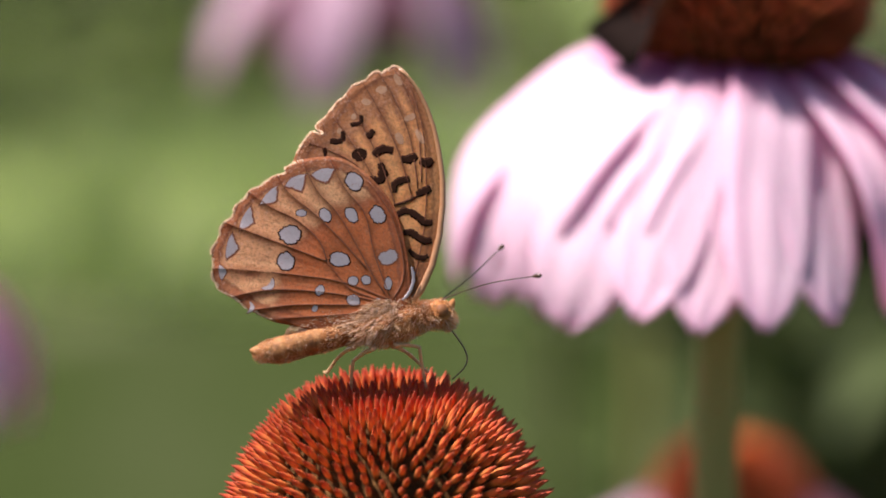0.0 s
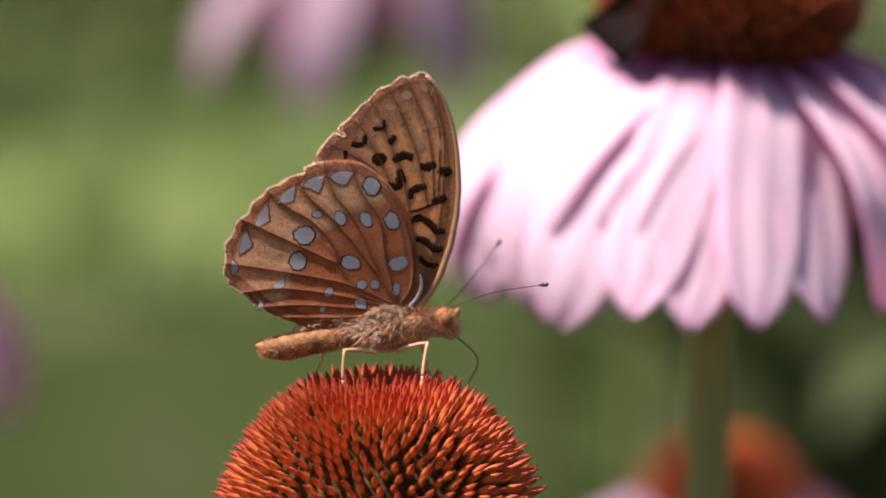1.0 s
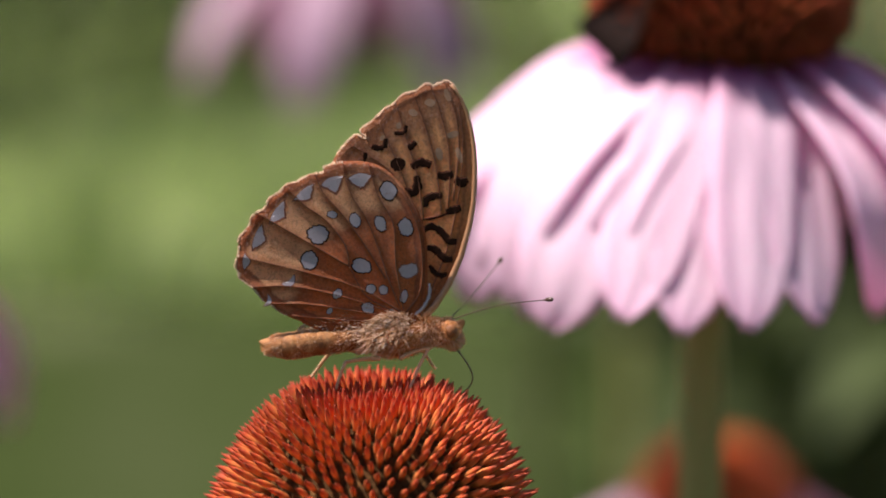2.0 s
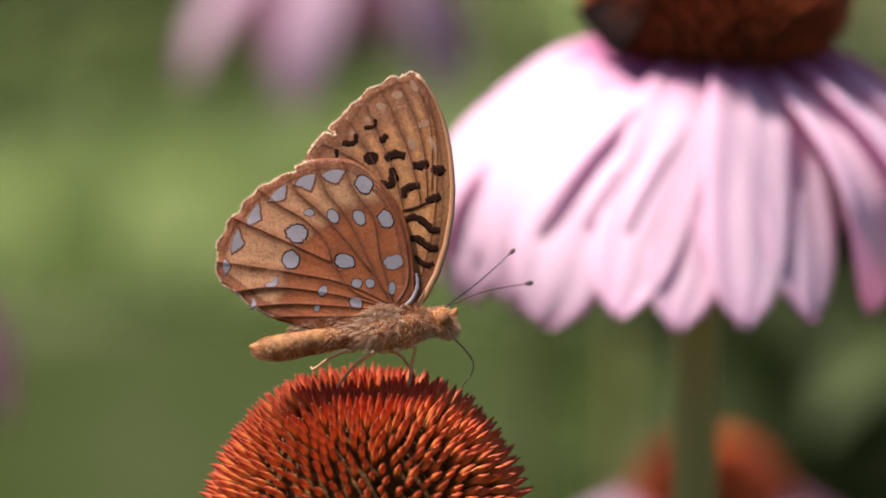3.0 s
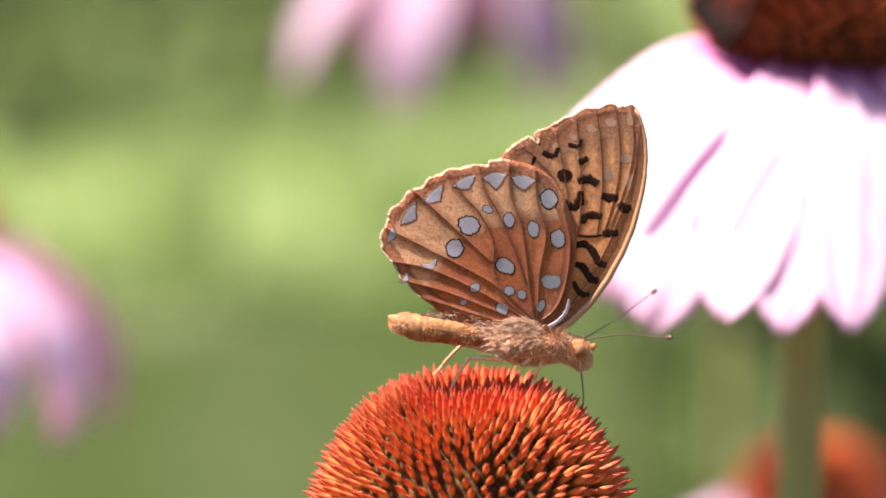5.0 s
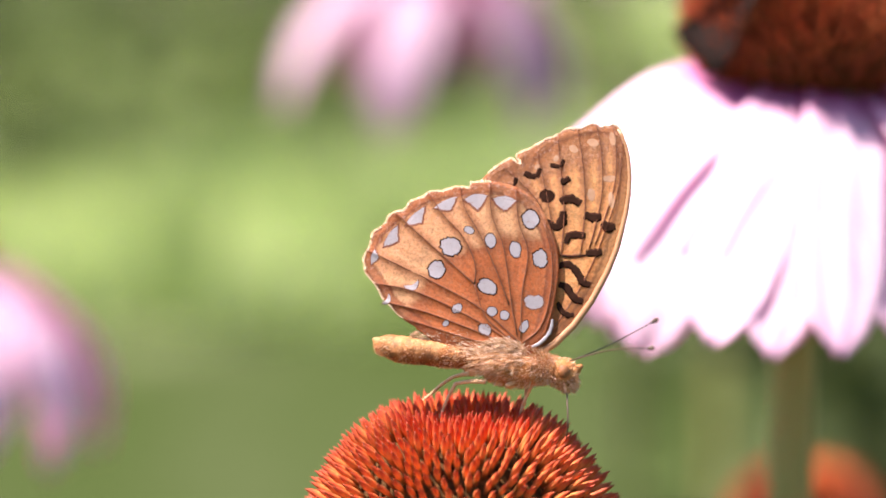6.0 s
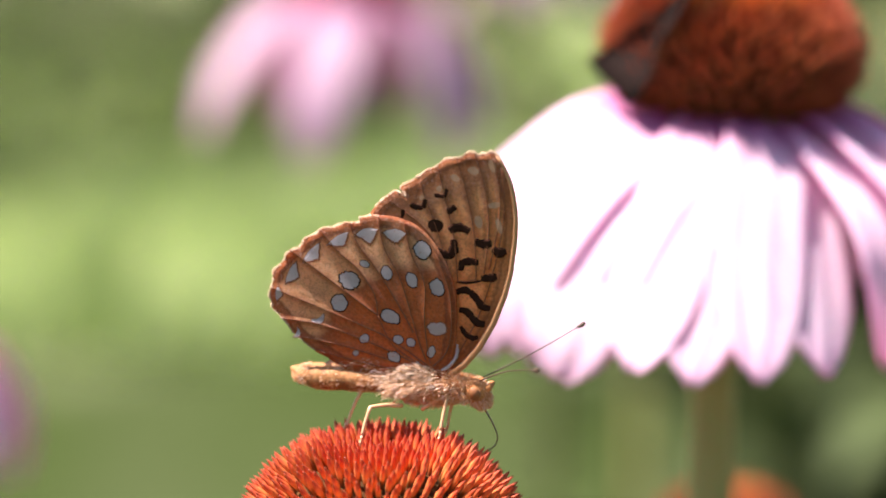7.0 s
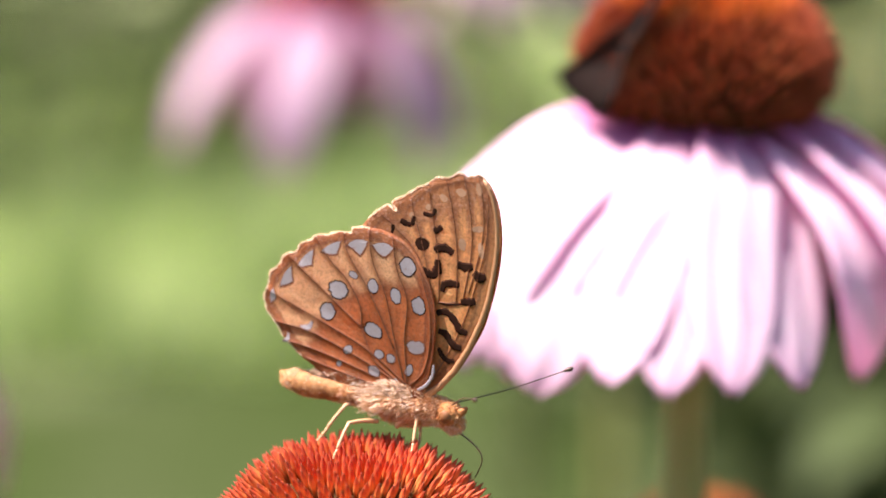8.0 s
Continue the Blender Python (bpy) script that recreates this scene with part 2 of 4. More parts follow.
def abdomen_material():
    """Golden scales above, rusty below, with paler hems at the rings."""
    k = Mat("abdomen", 0.6, spec=0.3)
    _, v = k.uv()
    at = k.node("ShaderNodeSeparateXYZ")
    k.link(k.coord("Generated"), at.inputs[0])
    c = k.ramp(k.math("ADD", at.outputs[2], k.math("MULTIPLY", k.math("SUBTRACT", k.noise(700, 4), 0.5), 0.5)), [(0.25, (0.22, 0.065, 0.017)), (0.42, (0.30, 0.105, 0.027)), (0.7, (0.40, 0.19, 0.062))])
    c = k.mix(k.math("MULTIPLY", k.ramp(k.noise(650, 4, rough=0.7), [(0.50, (0, 0, 0)), (0.62, (1, 1, 1))]), 0.6), c, (0.10, 0.045, 0.018))
    ring = k.math("FRACT", k.math("ADD", k.math("MULTIPLY", v, 8.0), k.math("MULTIPLY", k.noise(900, 3), 0.25)))
    c = k.mix(k.ramp(ring, [(0.0, (0.3, 0.3, 0.3)), (0.16, (0, 0, 0)), (0.80, (0, 0, 0)), (1.0, (0.3, 0.3, 0.3))]), c, (0.56, 0.34, 0.15))
    c = k.mix(k.math("MULTIPLY", k.ramp(k.noise(1600, 4, rough=0.7), [(0.5, (0, 0, 0)), (0.66, (1, 1, 1))]), 0.55), c, (0.13, 0.045, 0.014))
    return k.colour(c).bump(k.noise(1500, 4, rough=0.7), 0.9, 0.00022).m


ABDOMEN = abdomen_material()
EYE_SHINE = plain("eye", (0.32, 0.14, 0.045), (0.09, 0.032, 0.012), 1800, 0.6, 0.0, 0.3)
LEG = plain("leg", (0.68, 0.47, 0.26), (0.48, 0.26, 0.11), 1200, 0.4, 0.0, 0.5)
DARK = plain("dark_horn", (0.036, 0.024, 0.016), (0.10, 0.058, 0.030), 1500, 0.4, 0.0, 0.5)
DUSK = plain("dusky_wing", (0.008, 0.005, 0.004), (0.022, 0.013, 0.009), 500, 0.85, 0.0, 0.1)


# ---- mesh helpers ----
def part(name, bm, material, parent=None, label=""):
    me = bpy.data.meshes.new(name)
    bm.to_mesh(me)
    bm.free()
    for m in material if isinstance(material, (list, tuple)) else [material]:
        me.materials.append(m)
    for p in me.polygons:
        p.use_smooth = True
    ob = new(name, me)
    ob.parent = parent
    if label:
        ob["label"] = label
    return ob


def bezier(points, n):
    """Smooth curve through the points (Catmull-Rom), n samples."""
    pts = [Vector(p) for p in points]
    out = []
    for i in range(n):
        t = i / (n - 1) * (len(pts) - 1)
        k = min(int(t), len(pts) - 2)
        f = t - k
        a, b, c, d = pts[max(k - 1, 0)], pts[k], pts[k + 1], pts[min(k + 2, len(pts) - 1)]
        out.append(0.5 * ((2 * b) + (c - a) * f + (2 * a - 5 * b + 4 * c - d) * f * f + (3 * b - a - 3 * c + d) * f ** 3))
    return out


def tube(bm, pts, radius, sides=8, flat=1.0):
    """A closed tube along pts; radius(s) for s in 0..1."""
    uv = bm.loops.layers.uv.verify()
    rings, side = [], Vector((0, 1, 0))
    n = len(pts)
    for i, p in enumerate(pts):
        way = (pts[min(i + 1, n - 1)] - pts[max(i - 1, 0)]).normalized()
        if abs(way.dot(side)) > 0.98:
            side = Vector((1, 0, 0.1))
        a = way.cross(side).normalized()
        b = way.cross(a).normalized()
        side = -b
        r = radius(i / (n - 1))
        rings.append([bm.verts.new(p + (a * math.cos(q) * flat + b * math.sin(q)) * r) for q in (2 * math.pi * j / sides for j in range(sides))])
    for i in range(n - 1):
        for j in range(sides):
            f = bm.faces.new((rings[i][j], rings[i][(j + 1) % sides], rings[i + 1][(j + 1) % sides], rings[i + 1][j]))
            for lp, (s, w) in zip(f.loops, ((j, i), (j + 1, i), (j + 1, i + 1), (j, i + 1))):
                lp[uv].uv = (s / sides, w / (n - 1))
    bm.faces.new(rings[0][::-1])
    bm.faces.new(rings[-1])
    bmesh.ops.recalc_face_normals(bm, faces=bm.faces[-(n - 1) * sides - 2:])
    return bm


def blob(bm, centre, radii, rings=10, sides=14, turn=Matrix.Identity(3), rough=0.0):
    """An uneven ellipsoid."""
    c, rows = Vector(centre), []
    for i in range(rings + 1):
        a = math.pi * i / rings
        row = []
        for j in range(sides):
            q = 2 * math.pi * j / sides
            d = Vector((math.cos(a), math.sin(a) * math.cos(q), math.sin(a) * math.sin(q)))
            k = 1 + rough * noise.noise(d * 3 + c * 900)
            row.append(bm.verts.new(c + turn @ Vector([d[m] * radii[m] * k for m in range(3)])))
            if i in (0, rings):
                break
        rows.append(row)
    for i in range(rings):
        for j in range(sides):
            a, b = rows[i], rows[i + 1]
            vs = [a[j % len(a)], a[(j + 1) % len(a)], b[(j + 1) % len(b)], b[j % len(b)]]
            vs = list(dict.fromkeys(vs))
            if len(vs) > 2:
                bm.faces.new(vs)
    bmesh.ops.recalc_face_normals(bm, faces=bm.faces)
    return bm


# ---- ground, grass and far shrubs ----
def build_ground():
    bm = bmesh.new()
    ring = [0.0, 3, 8, 20, 60, 300, 2000]
    rows = []
    for r in ring:
        rows.append([bm.verts.new((r * math.cos(q), r * math.sin(q), 0.03 * noise.noise((r, q, 0)) if 0 < r < 50 else 0)) for q in (2 * math.pi * j / 48 for j in range(48 if r else 1))])
    for i in range(len(ring) - 1):
        for j in range(48):
            a, b = rows[i], rows[i + 1]
            vs = list(dict.fromkeys([a[j % len(a)], b[j], b[(j + 1) % 48], a[(j + 1) % len(a)]]))
            bm.faces.new(vs)
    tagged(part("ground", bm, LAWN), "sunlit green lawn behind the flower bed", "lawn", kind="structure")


def build_grass():
    rng = random.Random(4)
    verts, faces = [], []
    for _ in range(26000):
        y = 5.0 + 11.0 * rng.random() ** 1.3
        x = rng.uniform(-0.20, 0.20) * (y + 1.5)
        h, w, q = rng.uniform(0.05, 0.13), rng.uniform(0.004, 0.009), rng.uniform(0, 6.28)
        lx, ly = rng.uniform(-0.05, 0.05), rng.uniform(-0.05, 0.05)
        c, s = math.cos(q) * w, math.sin(q) * w
        k = len(verts)
        verts += [(x - c, y - s, -0.02), (x + c, y + s, -0.02), (x + c * 0.7 + lx * 0.4, y + s * 0.7 + ly * 0.4, h * 0.6),
                  (x - c * 0.7 + lx * 0.4, y - s * 0.7 + ly * 0.4, h * 0.6), (x + lx, y + ly, h)]
        faces += [(k, k + 1, k + 2, k + 3), (k + 3, k + 2, k + 4)]
    me = bpy.data.meshes.new("grass")
    me.from_pydata(verts, [], faces)
    me.materials.append(GRASS)
    tagged(new("grass", me), "long green grass blades of the lawn", "grass", kind="stuff")
    # taller meadow grass in uneven drifts
    verts, faces = [], []
    while len(faces) < 7000:
        y = 4.9 + 3.0 * rng.random()
        x = rng.uniform(-0.20, 0.20) * (y + 1.0)
        drift = noise.noise((x * 4.2, y * 1.6, 7.3))
        if drift < rng.uniform(0.05, 0.35):
            continue
        h, w, q = (0.16 + 0.075 * (7.6 - y) * 0.9) * rng.uniform(0.6, 1.15), rng.uniform(0.004, 0.008), rng.uniform(0, 6.28)
        lx, ly = rng.uniform(-0.14, 0.14) * h, rng.uniform(-0.14, 0.14) * h
        c, t = math.cos(q) * w, math.sin(q) * w
        k = len(verts)
        verts += [(x - c, y - t, -0.02), (x + c, y + t, -0.02), (x + c * 0.8 + lx * 0.4, y + t * 0.8 + ly * 0.4, h * 0.6),
                  (x - c * 0.8 + lx * 0.4, y - t * 0.8 + ly * 0.4, h * 0.6), (x + lx, y + ly, h)]
        faces += [(k, k + 1, k + 2, k + 3), (k + 3, k + 2, k + 4)]
    me = bpy.data.meshes.new("meadow_grass")
    me.from_pydata(verts, [], faces)
    me.materials.append(GRASS)
    tagged(new("meadow_grass", me), "tall pale green meadow grass in drifts", "grass", kind="stuff")


def leaf_mesh(name, length, width, material, fold=0.25, droop=0.35):
    bm = bmesh.new()
    uv = bm.loops.layers.uv.verify()
    n, rows = 9, []
    for i in range(n):
        s = i / (n - 1)
        w = width * (math.sin(math.pi * min(1, s * 0.93 + 0.05)) ** 0.8) * (1 - 0.35 * s) * 0.5 + 0.0004
        z = -droop * length * s * s
        rows.append([bm.verts.new((u * w, length * s * (1 - 0.12 * s), z + fold * w * abs(u) + dz)) for dz in (0, -0.0004) for u in (-1, -0.5, 0, 0.5, 1)])
    for i in range(n - 1):
        a, b = rows[i], rows[i + 1]
        for j in range(4):
            for f, flip in (((a[j], a[j + 1], b[j + 1], b[j]), 0), ((a[5 + j], b[5 + j], b[6 + j], a[6 + j]), 1)):
                face = bm.faces.new(f)
                us = ((j, i), (j + 1, i), (j + 1, i + 1), (j, i + 1)) if not flip else ((j, i), (j, i + 1), (j + 1, i + 1), (j + 1, i))
                for lp, (p, q) in zip(face.loops, us):
                    lp[uv].uv = (p / 4, q / (n - 1))
        for j, k in ((0, 5), (4, 9)):
            bm.faces.new((a[j], b[j], b[k], a[k]) if j == 0 else (a[k], b[k], b[j], a[j]))
    me = bpy.data.meshes.new(name)
    bm.to_mesh(me)
    bm.free()
    me.materials.append(material)
    for p in me.polygons:
        p.use_smooth = True
    return me


BROAD = [leaf_mesh("leaf", 0.11, 0.042, LEAF), leaf_mesh("leaf", 0.14, 0.05, LEAF, 0.4, 0.5)]


def leafy_plant(x, y, height, stems, leaves, seed, label, spread=0.12):
    rng = random.Random(seed)
    root = new("leafy_plant")
    root.location = (x, y, 0)
    tagged(root, label, "plant", "leafy plants behind the flowers")
    for _ in range(stems):
        q, h = rng.uniform(0, 6.28), height * rng.uniform(0.7, 1.0)
        tip = Vector((math.cos(q) * spread * rng.random(), math.sin(q) * spread * rng.random(), h))
        pts = bezier([(0.02 * math.cos(q), 0.02 * math.sin(q), -0.02), (tip.x * 0.4, tip.y * 0.4, h * 0.5), tip], 7)
        bm = tube(bmesh.new(), pts, lambda s: 0.0032 * (1 - 0.5 * s), 6)
        part("stem", bm, STEM, root)
        for i in range(leaves):
            s = 0.15 + 0.85 * (i + rng.random()) / leaves
            p = pts[min(6, int(s * 6))]
            ob = new("leaf", BROAD[rng.randrange(2)])
            ob.parent = root
            k = rng.uniform(0.9, 1.7)
            ob.matrix_basis = pose(*p, rng.uniform(0, 55), rng.uniform(-25, 25), rng.uniform(0, 360)) @ Matrix.Scale(k, 4)
    return root


def shrub(x, y, height, width, seed, label):
    rng = random.Random(seed)
    root = new("shrub")
    root.location = (x, y, 0)
    tagged(root, label, "shrub", "far shrubs")
    bm = bmesh.new()
    for _ in range(9):
        q = rng.uniform(0, 6.28)
        r = width * 0.4 * rng.random()
        tube(bm, bezier([(0.05 * math.cos(q), 0.05 * math.sin(q), -0.05), (r * 0.5 * math.cos(q), r * 0.5 * math.sin(q), height * 0.5), (r * math.cos(q), r * math.sin(q), height * 0.9)], 6),
             lambda s: 0.018 * (1.1 - s), 6)
    part("branch", bm, STEM, root)
    verts, faces = [], []
    lumps = [(rng.uniform(-0.4, 0.4) * width, rng.uniform(-0.4, 0.4) * width, rng.uniform(0.2, 0.95) * height, rng.uniform(0.18, 0.32) * width) for _ in range(16)]
    for _ in range(3600):
        cx, cy, cz, r = lumps[rng.randrange(len(lumps))]
        d = Vector((rng.gauss(0, 1), rng.gauss(0, 1), rng.gauss(0, 1))).normalized() * r * rng.uniform(0.6, 1.05)
        p = Vector((cx, cy, max(0.03, cz + d.z))) + Vector((d.x, d.y, 0))
        m = Euler((rng.uniform(-1, 1), rng.uniform(-1, 1), rng.uniform(0, 6.28))).to_matrix()
        w, h = rng.uniform(0.018, 0.032), rng.uniform(0.05, 0.09)
        k = len(verts)
        verts += [p + m @ Vector(v) for v in ((0, 0, 0), (w, h * 0.45, 0.006), (0, h, -0.01), (-w, h * 0.45, 0.006))]
        faces += [(k, k + 1, k + 2), (k, k + 2, k + 3)]
    me = bpy.data.meshes.new("foliage")
    me.from_pydata([tuple(v) for v in verts], [], faces)
    me.materials.append(LEAF)
    ob = new("foliage", me)
    ob.parent = root
    ob["kind"] = "stuff"
    return root


# ---- coneflowers ----
def spine_mesh(length, width, tint, material):
    """A stiff pointed scale of the cone; v runs from root to tip, u keeps one tint."""
    bm = bmesh.new()
    uv = bm.loops.layers.uv.verify()
    shape = [(0.0, 0.62), (0.32, 0.86), (0.55, 1.0), (0.75, 0.74), (0.90, 0.32)]
    rows = [[bm.verts.new((math.cos(q) * width * 0.5 * w, math.sin(q) * width * 0.5 * w * 0.85, s * length)) for q in (2 * math.pi * j / 6 for j in range(6))] for s, w in shape]
    tip = bm.verts.new((0, 0, length))
    for i in range(len(rows) - 1):
        for j in range(6):
            f = bm.faces.new((rows[i][j], rows[i][(j + 1) % 6], rows[i + 1][(j + 1) % 6], rows[i + 1][j]))
            for lp, k in zip(f.loops, (i, i, i + 1, i + 1)):
                lp[uv].uv = (tint, shape[k][0])
    for j in range(6):
        f = bm.faces.new((rows[-1][j], rows[-1][(j + 1) % 6], tip))
        for lp, v in zip(f.loops, (0.93, 0.93, 1.0)):
            lp[uv].uv = (tint, v)
    me = bpy.data.meshes.new("spine")
    bm.to_mesh(me)
    bm.free()
    me.materials.append(material)
    for p in me.polygons:
        p.use_smooth = True
    return me


def along(table, r):
    """Linear look-up in rows whose first column rises."""
    for a, b in zip(table, table[1:]):
        if r <= b[0]:
            f = (r - a[0]) / (b[0] - a[0])
            return [p + (q - p) * f for p, q in zip(a, b)]
    return list(table[-1])


# a cone's flank: share of the way down, radius and height of the skin, lean of the spines from upright, their size, spines to the square mm
YOUNG = [(0.0, 0.0, 11.0, 2, 0.90, 0.62), (0.20, 5.0, 11.0, 9, 0.97, 0.62), (0.30, 7.6, 10.9, 18, 1.04, 0.62), (0.38, 9.5, 10.2, 28, 1.02, 0.64), (0.48, 11.9, 8.5, 38, 1.02, 0.56), (0.60, 14.4, 5.4, 50, 1.06, 0.42),
         (0.74, 16.7, 1.4, 62, 1.12, 0.32), (0.88, 18.1, -2.4, 71, 1.12, 0.32), (1.0, 18.3, -5.5, 82, 0.9, 0.32)]
RIPE = [(0.0, 0.0, 17.6, 2, 0.85, 0.55), (0.15, 5.3, 17.0, 12, 0.92, 0.50), (0.32, 10.6, 14.7, 28, 0.98, 0.44), (0.50, 15.8, 10.1, 40, 1.0, 0.40), (0.66, 18.7, 4.8, 50, 1.0, 0.38), (0.82, 18.2, -0.4, 64, 0.95, 0.38), (1.0, 14.6, -4.4, 84, 0.8, 0.36)]


def spine_poses(flank, seed):
    """Spirals of spines down a flank: (pose, share of the way down, root)."""
    rng = random.Random(seed)
    out, q, w = [], 0.0, 0.0
    steps = 4000
    for i in range(steps):
        s = i / steps
        _, r, z, lean, size, dense = along(flank, s)
        _, r2, z2, *_ = along(flank, s + 1 / steps)
        w += 2 * math.pi * max(r, 0.1) * math.hypot(r2 - r, z2 - z) * dense
        while w >= 1:
            w -= 1
            q += 2.399963
            a = q + rng.uniform(-0.03, 0.03)
            t = radians(lean + rng.uniform(-5, 5))
            d = Vector((math.cos(a) * math.sin(t), math.sin(a) * math.sin(t), math.cos(t)))
            d = (d + Vector((rng.uniform(-1, 1), rng.uniform(-1, 1), rng.uniform(-1, 1))) * 0.05).normalized()
            p = Vector((r * math.cos(a), r * math.sin(a), z)) * MM
            m = Matrix.Translation(p) @ d.to_track_quat("Z", "X").to_matrix().to_4x4() @ Matrix.Rotation(rng.uniform(0, 6.28), 4, "Z") @ Matrix.Scale(size * rng.uniform(0.9, 1.08), 4)
            out.append((m, s, p))
    return out


def petal_mesh(profile, width, seed, material=PETAL):
    """A drooping ray petal in the x-z plane, pointing along +x, with two grooves and a toothed tip."""
    rng = random.Random(seed)
    curve = bezier([(r, 0, z) for r, z in profile], 21)
    bm = bmesh.new()
    uv = bm.loops.layers.uv.verify()
    n, m, rows = len(curve), 9, []
    twist = rng.uniform(-0.06, 0.06)
    for i, p in enumerate(curve):
        s = i / (n - 1)
        w = width * 0.5 * min(1.0, 0.62 + 1.15 * s) * (1 - 0.84 * (max(0, s - 0.62) / 0.38) ** 2.2)
        way = (curve[min(i + 1, n - 1)] - curve[max(i - 1, 0)]).normalized()
        up = Vector((-way.z, 0, way.x))
        row = []
        for j in range(m):
            u = j / (m - 1) * 2 - 1
            lift = -0.06 * w * u * u + 0.00030 * math.cos(u * 7.5) + 0.0005 * noise.noise((s * 4, u * 2, seed))
            tooth = way * (0.0007 * math.cos(u * 9.0) * max(0, s - 0.93) / 0.07)
            row.append(p + Vector((0, 1, 0)) * (u * w + twist * s * s * width * 0.5) + up * (lift + u * twist * w) + tooth)
        rows.append([bm.verts.new(v) for v in row] + [bm.verts.new(v - up * 0.00035) for v in row])
    for i in range(n - 1):
        a, b = rows[i], rows[i + 1]
        for j in range(m - 1):
            for quad, us in (((a[j], b[j], b[j + 1], a[j + 1]), ((j, i), (j, i + 1), (j + 1, i + 1), (j + 1, i))),
                             ((a[m + j], a[m + j + 1], b[m + j + 1], b[m + j]), ((j, i), (j + 1, i), (j + 1, i + 1), (j, i + 1)))):
                f = bm.faces.new(quad)
                for lp, (x, y) in zip(f.loops, us):
                    lp[uv].uv = (x / (m - 1), y / (n - 1))
        bm.faces.new((a[0], a[m], b[m], b[0]))
        bm.faces.new((a[m - 1], b[m - 1], b[2 * m - 1], a[2 * m - 1]))
    for j in range(m - 1):
        bm.faces.new((rows[-1][j], rows[-1][m + j], rows[-1][m + j + 1], rows[-1][j + 1]))
    bmesh.ops.recalc_face_normals(bm, faces=bm.faces)
    me = bpy.data.meshes.new("petal")
    bm.to_mesh(me)
    bm.free()
    me.materials.append(material)
    for p in me.polygons:
        p.use_smooth = True
    return me


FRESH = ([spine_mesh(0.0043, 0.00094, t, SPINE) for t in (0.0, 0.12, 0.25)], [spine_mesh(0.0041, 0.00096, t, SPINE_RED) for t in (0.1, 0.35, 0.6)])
RUST_SHADED = ([spine_mesh(0.0058, 0.00105, t, SPINE_SHADED) for t in (0.1, 0.5, 0.9)], [spine_mesh(0.0052, 0.00115, t, SPINE_SUNLIT) for t in (0.0, 0.2, 0.4)])
WIDE = [(0.014, 0.0), (0.0195, -0.0010), (0.0245, -0.0034), (0.031, -0.0080), (0.038, -0.0145), (0.0432, -0.0225), (0.0448, -0.032), (0.0440, -0.041)]
STEEP = [(0.014, 0.0), (0.0190, -0.0014), (0.0250, -0.0068), (0.0310, -0.0148), (0.0366, -0.0230), (0.0412, -0.0305), (0.0448, -0.0366)]
MID = [(0.014, 0.0), (0.0192, -0.0012), (0.0248, -0.0052), (0.0310, -0.0116), (0.0370, -0.0190), (0.0415, -0.0270), (0.0431, -0.0345), (0.0428, -0.0390)]
LONG_DROOP = [(0.014, 0.0), (0.025, -0.004), (0.036, -0.016), (0.044, -0.031), (0.047, -0.047)]
LEVEL = [(0.014, 0.0), (0.025, 0.001), (0.035, -0.003), (0.043, -0.010), (0.048, -0.020)]
PETALS = {"shaded": [petal_mesh(LONG_DROOP, 0.0195, k, PETAL_SHADED) for k in (4, 5, 6)], "wide": [petal_mesh(WIDE, 0.0198, k) for k in (1, 2, 3)], "mid": [petal_mesh(MID, 0.0190, k) for k in (14, 15, 16)], "steep": [petal_mesh(STEEP, 0.0156, k) for k in (11, 12, 13)],
          "long": [petal_mesh(LONG_DROOP, 0.0150, k) for k in (4, 5, 6)], "level": [petal_mesh(LEVEL, 0.0135, k, PETAL_SHADED) for k in (7, 8, 9)]}


